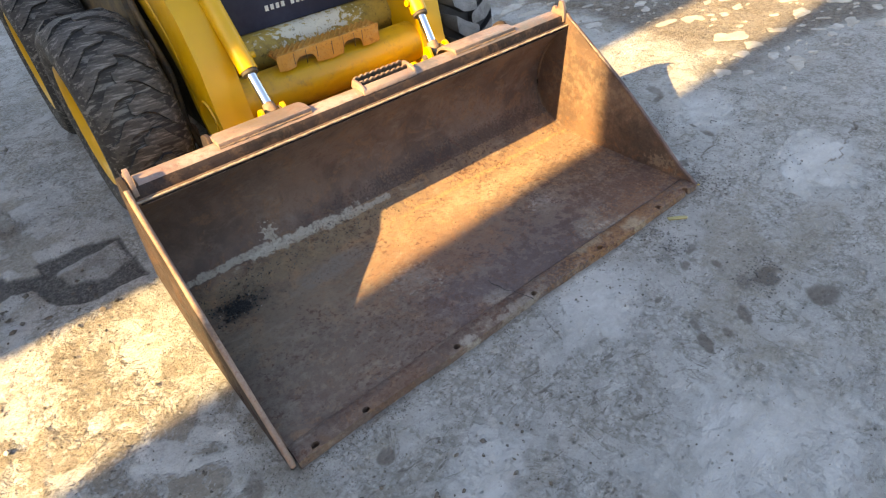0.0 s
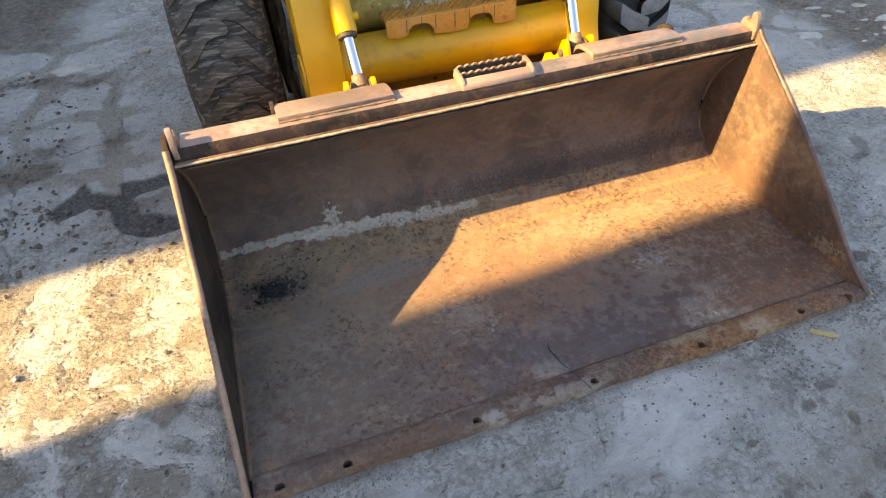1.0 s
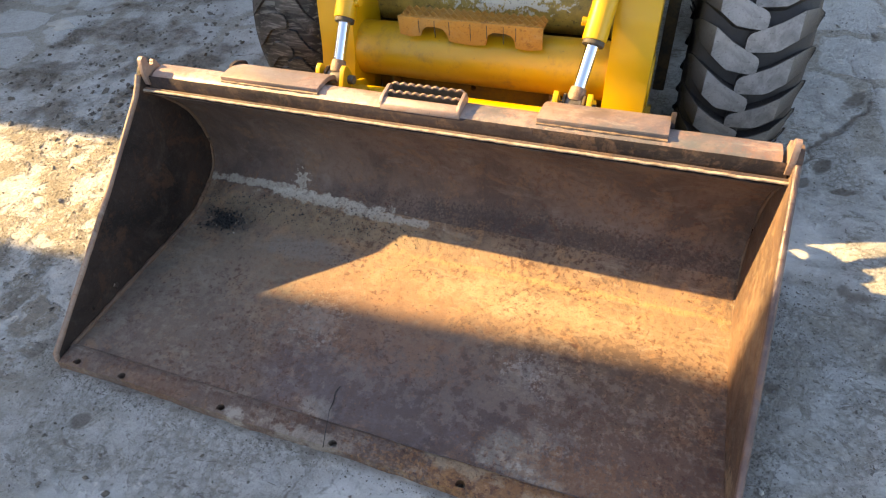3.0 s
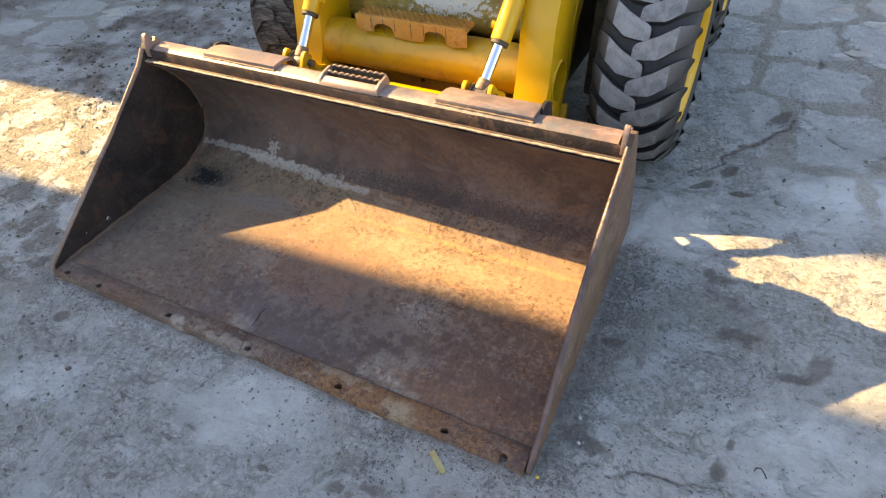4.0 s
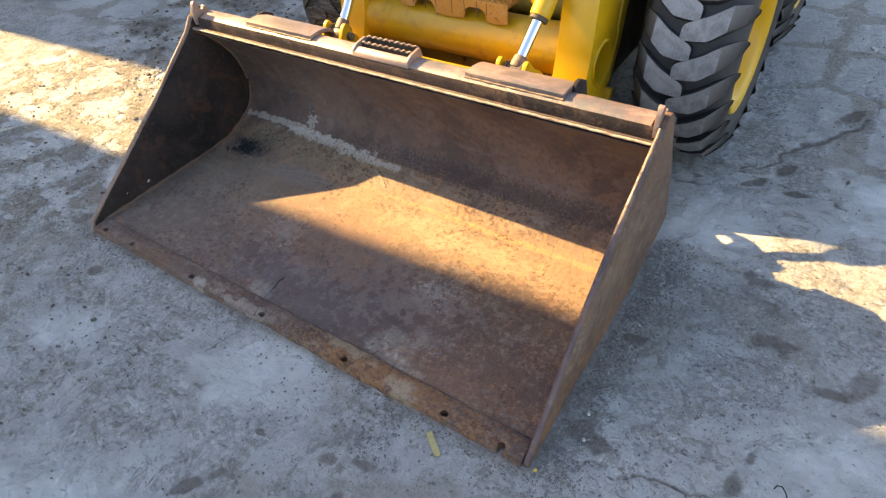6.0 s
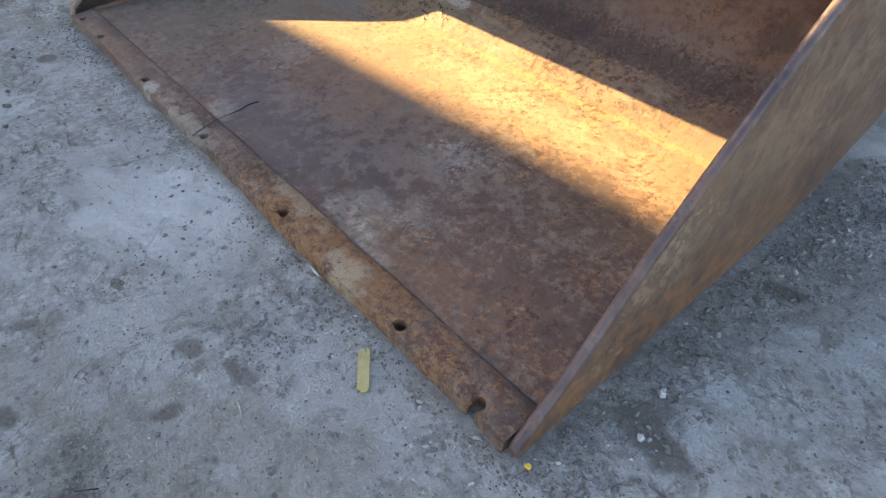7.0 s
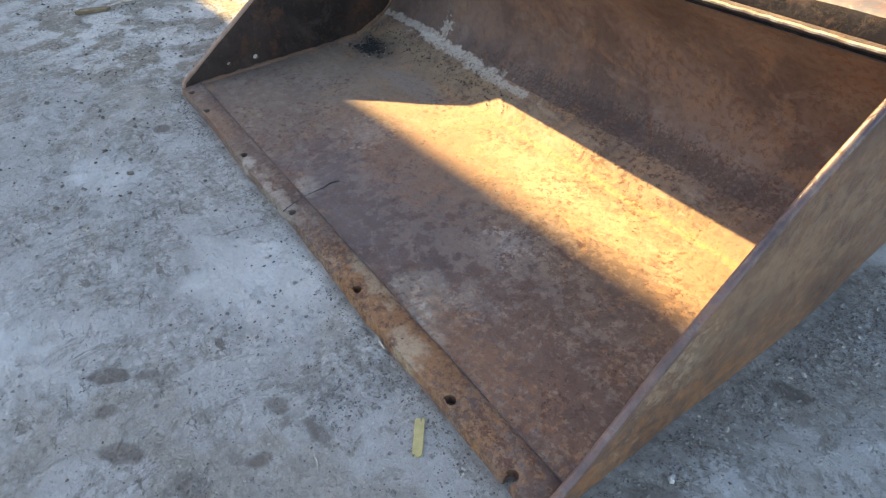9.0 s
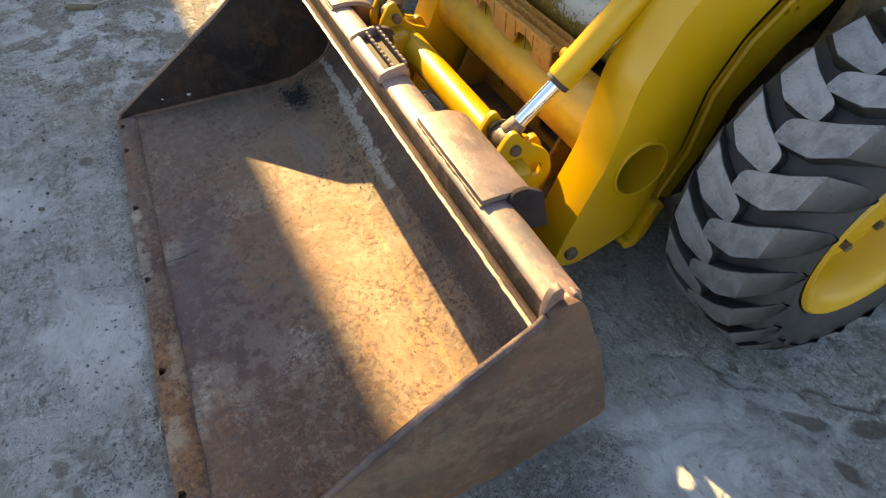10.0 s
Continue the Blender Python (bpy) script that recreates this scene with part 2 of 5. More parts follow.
M = {
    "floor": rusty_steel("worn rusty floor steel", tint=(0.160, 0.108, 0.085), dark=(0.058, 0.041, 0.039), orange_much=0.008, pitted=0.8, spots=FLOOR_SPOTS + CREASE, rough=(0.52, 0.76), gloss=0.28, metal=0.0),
    "edge": rusty_steel("orange rusted edge steel", relief_depth=0.008, tint=(0.165, 0.120, 0.098), orange=(0.215, 0.125, 0.075), dark=(0.080, 0.056, 0.050), orange_much=-0.01, pitted=0.9, spots=EDGE_SPOTS),
    # lip: edge steel with the sun's brightness put into its tan colour
    "lip": rusty_steel("tan steel edge in painted sunlight", tint=(0.30, 0.205, 0.155), orange=(0.33, 0.20, 0.13), dark=(0.16, 0.105, 0.085), pale=(0.38, 0.31, 0.26), relief_depth=0.003),
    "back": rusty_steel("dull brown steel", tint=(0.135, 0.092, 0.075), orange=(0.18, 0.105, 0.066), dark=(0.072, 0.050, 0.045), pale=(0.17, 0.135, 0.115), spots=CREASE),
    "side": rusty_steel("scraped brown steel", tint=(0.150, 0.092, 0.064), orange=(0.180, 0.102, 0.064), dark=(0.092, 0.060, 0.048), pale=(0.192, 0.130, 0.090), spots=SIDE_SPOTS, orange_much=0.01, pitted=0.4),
    # scale: rusty steel in a much darker tone, for the left side plate
    "scale": rusty_steel("very dark brown steel", tint=(0.036, 0.025, 0.022), orange=(0.090, 0.046, 0.028), dark=(0.014, 0.011, 0.011), pale=(0.075, 0.060, 0.052), rough=(0.55, 0.8), gloss=0.3),
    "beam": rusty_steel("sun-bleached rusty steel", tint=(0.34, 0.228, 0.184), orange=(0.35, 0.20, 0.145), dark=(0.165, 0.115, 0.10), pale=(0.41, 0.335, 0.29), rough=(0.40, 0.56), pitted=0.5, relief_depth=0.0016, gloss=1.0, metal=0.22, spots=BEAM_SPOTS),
    # band: beam steel with the shade of faces turned from the sun coloured in
    "band": rusty_steel("beam steel in painted shade", tint=(0.050, 0.036, 0.036), orange=(0.12, 0.075, 0.055), dark=(0.020, 0.016, 0.018), pale=(0.075, 0.06, 0.055), rough=(0.65, 0.85), gloss=0.2),
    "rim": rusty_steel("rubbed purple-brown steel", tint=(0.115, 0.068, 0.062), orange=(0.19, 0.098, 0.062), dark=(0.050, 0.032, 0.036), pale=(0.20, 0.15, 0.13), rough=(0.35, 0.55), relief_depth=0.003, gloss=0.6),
    "old": plain("dark old paint on steel", (0.055, 0.048, 0.050), (0.13, 0.095, 0.078), 24, 0.55, 0.0, 0.4),
    "bare": plain("bare worn steel", (0.44, 0.355, 0.28), (0.19, 0.14, 0.105), 38, 0.55, 0.1),
    "weld": plain("rusty weld", (0.27, 0.18, 0.12), (0.12, 0.08, 0.06), 60, 0.6, 0.1, 0.6),
    "pale": plain("dried cement residue", (0.60, 0.56, 0.50), (0.34, 0.29, 0.24), 45, 0.85, 0, 0.6),
    "yellow": yellow_paint("yellow enamel", 0.18),
    "dirty": yellow_paint("grimy yellow enamel", 0.52, (0.57, 0.315, 0.012)),
    "drip": yellow_paint("oil-streaked yellow paint", 0.95, (0.40, 0.235, 0.02)),
    "worn": worn_yellow(),
    "step": rusty_steel("oxidised orange steel", tint=(0.46, 0.23, 0.05), orange=(0.52, 0.25, 0.05), dark=(0.15, 0.075, 0.03), pale=(0.48, 0.30, 0.12)),
    "chrome": Nodes("polished chrome").done((0.86, 0.87, 0.88), 0.09, 1.0),
    "black": plain("blue-black panel paint", (0.010, 0.014, 0.038), (0.020, 0.025, 0.055), 9, 0.5, 0, 0.1),
    "grime": plain("greasy black machinery", (0.030, 0.026, 0.022), (0.075, 0.058, 0.040), 14, 0.7, 0, 0.4),
    "brown": plain("oily brown machinery", (0.15, 0.095, 0.035), (0.045, 0.034, 0.024), 12, 0.7, 0, 0.5),
    "letter": plain("pale lettering", (0.62, 0.62, 0.60), (0.5, 0.5, 0.48), 30, 0.5, 0, 0.0),
    "steel": plain("dull machinery steel", (0.20, 0.17, 0.14), (0.10, 0.08, 0.065), 40, 0.5, 0.5, 0.3),
    "grit": plain("black grit", (0.005, 0.005, 0.006), (0.014, 0.014, 0.015), 120, 0.38),
    "straw": plain("dry yellow wood", (0.40, 0.34, 0.15), (0.30, 0.245, 0.10), 60, 0.7),
    "petal": plain("yellow petal", (0.66, 0.44, 0.06), (0.52, 0.32, 0.04), 60, 0.6),
    "plaster": plain("grey render", (0.36, 0.35, 0.33), (0.28, 0.27, 0.255), 3, 0.9),
}


def tyre_rubber(name, mud, lug=False, scraped=False):
    """Black rubber; the tread faces of the lugs are dusty, their flanks stay dark."""
    n = Nodes(name)
    at = n.local()
    big, mid, fine = n.noise(at, 5, 5), n.noise(at, 18, 8, 0.75, 0.8), n.noise(at, 90, 5, 0.8)
    dust = n.ramp(n.math("ADD", n.math("MULTIPLY", mid, 0.6), n.math("MULTIPLY", big, 0.4)), 0.34, 0.58)
    if lug:
        split = n.node("ShaderNodeSeparateXYZ", Vector=n.t.nodes.new("ShaderNodeTexCoord").outputs["Normal"])
        dust = n.math("MULTIPLY", n.ramp(split.outputs[1], 0.40, 0.85), n.math("ADD", n.math("ADD", n.math("MULTIPLY", dust, 0.55), 0.35), n.math("MULTIPLY", n.random(), 0.2)))
    colour = n.mix(dust, (0.022, 0.022, 0.024), mud)
    colour = n.mix(n.math("MULTIPLY", n.ramp(fine, 0.55, 0.66), 0.45), colour, (0.03, 0.028, 0.026))
    if scraped:
        stretch = n.node("ShaderNodeVectorMath")
        stretch.operation = "MULTIPLY"
        n.put(at, stretch.inputs[0])
        stretch.inputs[1].default_value = (11, 60, 70)
        streak = n.noise(stretch.outputs[0], 1.0, 6, 0.62, 0.5)
        colour = n.mix(n.math("MULTIPLY", n.ramp(streak, 0.50, 0.66), 0.6), colour, (0.24, 0.228, 0.212))
        colour = n.mix(n.math("MULTIPLY", n.ramp(streak, 0.44, 0.36), 0.8), colour, (0.022, 0.020, 0.019))
        mid = n.math("ADD", n.math("MULTIPLY", mid, 0.4), n.math("MULTIPLY", streak, 1.6))
    return n.done(colour, n.ramp(mid, 0.3, 0.7, 0.5, 0.8), 0.0, n.bump(n.math("ADD", mid, fine), 0.4, 0.005), 0.35)


M["carcass"] = tyre_rubber("black tyre rubber", (0.042, 0.041, 0.044))
M["carcass_worn"] = tyre_rubber("dark muddy tyre rubber", (0.040, 0.037, 0.034), False, True)
M["lug"] = tyre_rubber("dusty grey tread rubber", (0.265, 0.266, 0.275), True)
M["lug_worn"] = tyre_rubber("muddy brown tread rubber", (0.075, 0.069, 0.063), True, True)


def ground_material():
    n = Nodes("weathered concrete")
    at = n.position()
    skewed = n.node("ShaderNodeMapping", Vector=at)
    skewed.inputs["Rotation"].default_value = (0, 0, radians(-58))
    skewed.inputs["Scale"].default_value = (1.0, 2.6, 1.0)
    along = skewed.outputs[0]
    big, mid, small = n.noise(at, 1.3, 6, 0.60, 0.4), n.noise(at, 4.6, 7, 0.66, 0.8), n.noise(at, 17, 8, 0.72, 0.6)
    fine, dust = n.noise(at, 75, 6, 0.74, 0.3), n.noise(at, 240, 3, 0.7)
    trowel = n.attribute("trowel")
    coarse_much = n.math("SUBTRACT", 1.0, n.math("MULTIPLY", trowel, 0.6))
    # a thin pale skin has flaked off in places, with ragged edges; the gritty layer below is darker
    flake = n.math("ADD", n.noise(at, 4.2, 10, 0.70, 0.9), n.math("SUBTRACT", n.math("MULTIPLY", trowel, 0.03), n.math("MULTIPLY", n.attribute("grit"), 0.10)))
    bare = n.ramp(flake, 0.500, 0.475)
    drift = n.math("MULTIPLY", n.math("MAXIMUM", n.math("MULTIPLY", bare, 0.8), n.ramp(n.noise(at, 2.9, 5, 0.62, 0.5), 0.50, 0.66)), coarse_much)
    gritty = n.blot(at, (-1.9, 0.35, 0.0), (1.05, 0.85, 9.0), 0.8, 3.0, 0.3)
    island = n.ramp(n.noise(at, 6.0, 5, 0.60, 0.25), 0.45, 0.55)
    skin = n.math("MULTIPLY", island, gritty)
    worn = n.math("SUBTRACT", 1.0, n.math("MULTIPLY", skin, 0.52))
    colour = n.mix(n.ramp(big, 0.38, 0.62), (0.46, 0.45, 0.427), (0.53, 0.522, 0.503))
    streak = n.noise(along, 3.0, 9, 0.70, 0.6)
    colour = n.mix(n.math("MULTIPLY", n.ramp(streak, 0.52, 0.62), 0.5), colour, (0.60, 0.60, 0.59))
    colour = n.mix(n.math("MULTIPLY", n.ramp(streak, 0.47, 0.37), 0.42), colour, (0.37, 0.355, 0.325))
    colour = n.mix(n.math("MULTIPLY", n.ramp(mid, 0.46, 0.38), n.math("MULTIPLY", coarse_much, 0.55)), colour, (0.61, 0.612, 0.605))
    tan = n.noise(along, 2.0, 8, 0.70, 0.5)
    colour = n.mix(n.math("MULTIPLY", n.ramp(tan, 0.53, 0.63), 0.45), colour, (0.42, 0.375, 0.31))
    colour = n.mix(n.math("MULTIPLY", bare, 0.34), colour, n.mix(n.ramp(small, 0.4, 0.6), (0.30, 0.285, 0.255), (0.46, 0.445, 0.415)))
    rim = n.math("MULTIPLY", n.ramp(flake, 0.470, 0.484), n.ramp(flake, 0.500, 0.488))
    colour = n.mix(n.math("MULTIPLY", n.math("MULTIPLY", rim, n.ramp(small, 0.42, 0.56)), n.math("MULTIPLY", coarse_much, 0.6)), colour, (0.19, 0.17, 0.145))
    colour = n.mix(n.math("MULTIPLY", gritty, n.math("MULTIPLY", n.ramp(island, 0.6, 0.1), 0.7)), colour, (0.29, 0.23, 0.165))
    colour = n.mix(n.math("MULTIPLY", skin, 0.62), colour, (0.55, 0.53, 0.495))
    colour = n.mix(n.math("MULTIPLY", n.ramp(small, 0.53, 0.60), n.math("MULTIPLY", worn, 0.5)), colour, (0.62, 0.61, 0.59))
    colour = n.mix(n.math("MULTIPLY", n.ramp(small, 0.46, 0.38), n.math("MULTIPLY", n.math("MULTIPLY", worn, coarse_much), 0.65)), colour, (0.28, 0.258, 0.225))
    # pebbles bared in the drifts
    far, tone = n.cell(n.position(), 62.0)
    far_small, tone_small = n.cell(n.position((1, 1, 1)), 150.0)
    pebble = n.math("MULTIPLY", n.ramp(far, 0.55, 0.25), drift)
    colour = n.mix(n.math("MULTIPLY", pebble, n.ramp(tone, 0.35, 0.75, 0.0, 0.5)), colour, (0.60, 0.585, 0.56))
    colour = n.mix(n.math("MULTIPLY", n.math("MULTIPLY", n.ramp(far, 0.45, 0.75), drift), 0.5), colour, (0.24, 0.215, 0.18))
    colour = n.mix(n.math("MULTIPLY", n.math("MULTIPLY", n.ramp(tone_small, 0.86, 0.90), n.ramp(far_small, 0.45, 0.30)), n.math("MULTIPLY", n.math("ADD", drift, 0.15), 0.6)), colour, (0.13, 0.115, 0.10))
    colour = n.mix(n.math("MULTIPLY", n.ramp(fine, 0.57, 0.64), n.math("MULTIPLY", n.math("MULTIPLY", worn, coarse_much), 0.5)), colour, (0.25, 0.225, 0.195))
    colour = n.mix(n.math("MULTIPLY", n.ramp(fine, 0.43, 0.36), n.math("MULTIPLY", worn, 0.5)), colour, (0.66, 0.65, 0.63))
    colour = n.mix(n.math("MULTIPLY", trowel, 0.7), colour, n.mix(n.ramp(streak, 0.42, 0.58), (0.405, 0.405, 0.395), (0.475, 0.478, 0.472)))
    # round pits, a few millimetres wide
    hollow, chosen = n.cell(n.position((1, 1.3, 1)), 34.0)
    pit = n.math("MULTIPLY", n.ramp(chosen, 0.86, 0.90), n.ramp(n.math("ADD", hollow, n.math("MULTIPLY", n.math("ADD", fine, small), 0.55)), 0.78, 0.62))
    colour = n.mix(n.math("MULTIPLY", pit, 0.6), colour, (0.165, 0.15, 0.13))
    # chipped places, longer than wide, gathered in drifts
    chip = n.noise(along, 15, 6, 0.70, 0.8)
    chips = n.math("MULTIPLY", n.ramp(n.math("ADD", chip, n.math("MULTIPLY", drift, 0.055)), 0.625, 0.66), coarse_much)
    colour = n.mix(n.math("MULTIPLY", chips, n.math("MULTIPLY", worn, 0.7)), colour, (0.19, 0.168, 0.143))
    slab = n.math("MULTIPLY", n.ramp(n.math("ADD", n.attribute("slab"), n.math("MULTIPLY", n.math("SUBTRACT", small, 0.5), 0.8)), 0.35, 0.7), 0.6)
    colour = n.mix(slab, colour, n.mix(n.ramp(mid, 0.4, 0.6), (0.53, 0.52, 0.495), (0.63, 0.625, 0.605)))
    sand = n.math("ADD", n.attribute("sand"), n.math("MULTIPLY", n.math("SUBTRACT", small, 0.5), 1.1))
    colour = n.mix(n.math("MULTIPLY", n.ramp(sand, 0.25, 0.75), 0.75), colour, n.mix(n.ramp(fine, 0.4, 0.6), (0.29, 0.255, 0.21), (0.44, 0.405, 0.35)))
    stain = n.math("ADD", n.attribute("stain"), n.math("MULTIPLY", n.math("SUBTRACT", small, 0.5), 1.2))
    colour = n.mix(n.math("MULTIPLY", n.ramp(stain, 0.2, 0.85), 0.8), colour, (0.19, 0.162, 0.135))
    earth = n.mix(n.ramp(n.noise(at, 34, 7, 0.8), 0.38, 0.62), (0.10, 0.080, 0.062), (0.26, 0.21, 0.165))
    ragged = n.math("ADD", n.attribute("dirt"), n.math("MULTIPLY", n.math("SUBTRACT", small, 0.5), 0.9))
    colour = n.mix(n.math("MULTIPLY", n.ramp(ragged, 0.15, 0.75), 0.9), colour, earth)
    tar = n.mix(n.ramp(n.noise(at, 70, 6, 0.8), 0.42, 0.62), (0.055, 0.052, 0.050), (0.175, 0.165, 0.155))
    colour = n.mix(n.math("MULTIPLY", n.attribute("tar"), 0.9), colour, tar)
    colour = n.mix(n.math("MULTIPLY", n.ramp(dust, 0.60, 0.70), n.math("MULTIPLY", coarse_much, 0.35)), colour, (0.15, 0.135, 0.115))
    rise = n.math("ADD", n.math("SUBTRACT", n.math("MULTIPLY", n.ramp(far, 0.7, 0.1), n.math("MULTIPLY", drift, 0.2)), n.math("MULTIPLY", bare, 0.12)), n.math("ADD", n.math("MULTIPLY", small, 0.8), n.math("MULTIPLY", chip, 0.4)))
    coarse = n.bump(n.math("MULTIPLY", n.math("MULTIPLY", rise, worn), coarse_much), 1.0, 0.044)
    grain = n.math("SUBTRACT", n.math("MULTIPLY", fine, worn), n.math("ADD", n.math("MULTIPLY", chips, 0.5), n.math("MULTIPLY", pit, 0.6)))
    return n.done(colour, 0.9, 0.0, n.bump(n.math("MULTIPLY", grain, coarse_much), 0.8, 0.012, coarse), 0.2)


M["ground"] = ground_material()


def stone_material():
    n = Nodes("pale flat stone")
    at = n.position()
    mid, fine = n.noise(at, 9, 5, 0.65), n.noise(at, 70, 4, 0.7)
    colour = n.mix(n.ramp(mid, 0.35, 0.65), (0.30, 0.28, 0.25), (0.46, 0.44, 0.405))
    colour = n.mix(n.math("MULTIPLY", n.random(), 0.75), colour, (0.33, 0.295, 0.25))
    colour = n.mix(n.math("MULTIPLY", n.ramp(fine, 0.58, 0.7), 0.6), colour, (0.2, 0.18, 0.155))
    return n.done(colour, 0.85, 0.0, n.bump(n.math("ADD", mid, fine), 0.4, 0.005), 0.3)


M["stone"] = stone_material()


# ---- mesh helpers ----
def part(name, bm, material, parent=None, label="", smooth=None):
    """Link a bmesh as one mesh object under a thing or a part. smooth: degrees up to which edges are shaded round."""
    bmesh.ops.recalc_face_normals(bm, faces=bm.faces)
    if smooth is not None:
        for f in bm.faces:
            f.smooth = True
        for e in bm.edges:
            e.smooth = len(e.link_faces) == 2 and e.calc_face_angle(0) < radians(smooth)
    me = bpy.data.meshes.new(name)
    bm.to_mesh(me)
    bm.free()
    me.materials.append(material)
    ob = new(name, me)
    ob.parent = parent
    if label:
        tagged(ob, label=label)
    return ob


def thing(name, label, category, at=(0, 0, 0), **more):
    ob = new(name)
    ob.location = at
    ob.empty_display_size = 0.1
    return tagged(ob, label=label, category=category, **more)


def bevelled(bm, width, segments=2, over=25):
    edges = [e for e in bm.edges if len(e.link_faces) == 2 and e.calc_face_angle(0) > radians(over)]
    bmesh.ops.bevel(bm, geom=edges, offset=width, segments=segments, profile=0.6, affect="EDGES", clamp_overlap=True)
    return bm


def box(low, high, bevel=0.0, bm=None, turn=None):
    own = bmesh.new()
    bmesh.ops.create_cube(own, size=1.0)
    for v in own.verts:
        v.co = Vector([low[i] + (v.co[i] + 0.5) * (high[i] - low[i]) for i in range(3)])
    if bevel:
        bevelled(own, bevel)
    if turn is not None:
        own.transform(turn)
    return merged(bm, own)


def merged(bm, own):
    if bm is None:
        return own
    me = bpy.data.meshes.new("scratch")
    own.to_mesh(me)
    own.free()
    bm.from_mesh(me)
    bpy.data.meshes.remove(me)
    return bm


def ring(centre, radius, count=16):
    return [(centre[0] + radius * math.cos(2 * math.pi * i / count), centre[1] + radius * math.sin(2 * math.pi * i / count)) for i in range(count)]


def plate(outline, holes, low, high, axis="x", bevel=0.0, bm=None):
    """A flat plate with real holes: an outline in the plane across axis, from low to high along it."""
    own = bmesh.new()

    def lift(p, h):
        return {"x": (h, p[0], p[1]), "y": (p[0], h, p[1]), "z": (p[0], p[1], h)}[axis]

    edges = []
    for loop in (outline, *holes):
        vs = [own.verts.new(lift(p, low)) for p in loop]
        edges += [own.edges.new((vs[i], vs[i - 1])) for i in range(len(vs))]
    bmesh.ops.triangle_fill(own, use_beauty=True, use_dissolve=False, edges=edges)
    rims = [e for e in own.edges if len(e.link_faces) == 1]
    grown = bmesh.ops.extrude_face_region(own, geom=list(own.faces))
    shift = Vector(lift((0, 0), high - low))
    for v in grown["geom"]:
        if isinstance(v, bmesh.types.BMVert):
            v.co += shift
    bmesh.ops.recalc_face_normals(own, faces=own.faces)
    if bevel:
        bevelled(own, bevel, 2, 50)
    return merged(bm, own)


def rounded(points, radius, steps=4):
    """A polygon with its corners rounded."""
    out = []
    for i, p in enumerate(points):
        p, a, b = Vector(p), Vector(points[i - 1]), Vector(points[(i + 1) % len(points)])
        ra = min(radius, (a - p).length * 0.45)
        rb = min(radius, (b - p).length * 0.45)
        s, e = p + (a - p).normalized() * ra, p + (b - p).normalized() * rb
        for k in range(steps + 1):
            u = k / steps
            out.append(tuple(s * (1 - u) ** 2 + p * 2 * u * (1 - u) + e * u * u))
    return out


def tube(a, b, radius, count=24, end=None, bm=None, bevel=0.0):
    own = bmesh.new()
    a, b = Vector(a), Vector(b)
    bmesh.ops.create_cone(own, cap_ends=True, segments=count, radius1=radius, radius2=radius if end is None else end, depth=(b - a).length)
    if bevel:
        bevelled(own, bevel, 2, 50)
    own.transform(Matrix.Translation((a + b) / 2) @ (b - a).to_track_quat("Z", "Y").to_matrix().to_4x4())
    return merged(bm, own)


def lathe(profile, count, bm=None):
    """Turn (radius, x) points round the x axis."""
    own = bmesh.new()
    rows = []
    for k in range(count):
        c, s = math.cos(2 * math.pi * k / count), math.sin(2 * math.pi * k / count)
        rows.append([own.verts.new((x, r * c, r * s)) for r, x in profile])
    for k in range(count):
        for i in range(len(profile) - 1):
            own.faces.new((rows[k - 1][i], rows[k][i], rows[k][i + 1], rows[k - 1][i + 1]))
    return merged(bm, own)


def swept(profile, x0, x1, steps=1, wobble=0.0, seed=0):
    """A closed (y, z) profile drawn along x, with a little unevenness."""
    rnd = random.Random(seed)
    own = bmesh.new()
    rows = []
    for k in range(steps + 1):
        x = x0 + (x1 - x0) * k / steps
        dy, dz = rnd.uniform(-wobble, wobble), rnd.uniform(-wobble, wobble)
        rows.append([own.verts.new((x, y + dy, z + dz)) for y, z in profile])
    count = len(profile)
    for k in range(steps):
        for i in range(count):
            own.faces.new((rows[k][i - 1], rows[k][i], rows[k + 1][i], rows[k + 1][i - 1]))
    own.faces.new(rows[0]), own.faces.new(rows[-1][::-1])
    return own


def path_tube(points, radius, count=8, wobble=0.0, seed=0, bm=None):
    """A bead or wire along points, its thickness uneven by wobble."""
    rnd = random.Random(seed)
    own = bmesh.new()
    points = [Vector(p) for p in points]
    rows = []
    for i, p in enumerate(points):
        way = (points[min(i + 1, len(points) - 1)] - points[max(i - 1, 0)]).normalized()
        q = way.to_track_quat("Z", "Y")
        r = radius * (1 + rnd.uniform(-wobble, wobble))
        rows.append([own.verts.new(p + q @ Vector((r * math.cos(2 * math.pi * k / count), r * math.sin(2 * math.pi * k / count), 0))) for k in range(count)])
    for i in range(len(points) - 1):
        for k in range(count):
            own.faces.new((rows[i][k - 1], rows[i][k], rows[i + 1][k], rows[i + 1][k - 1]))
    own.faces.new(rows[0]), own.faces.new(rows[-1][::-1])
    return merged(bm, own)


def line(a, b, steps):
    return [Vector(a).lerp(Vector(b), k / steps) for k in range(steps + 1)]


# ---- ground ----
@functools.lru_cache(None)
def noise_table(seed):
    return np.random.RandomState(seed).uniform(-1, 1, (256, 256))


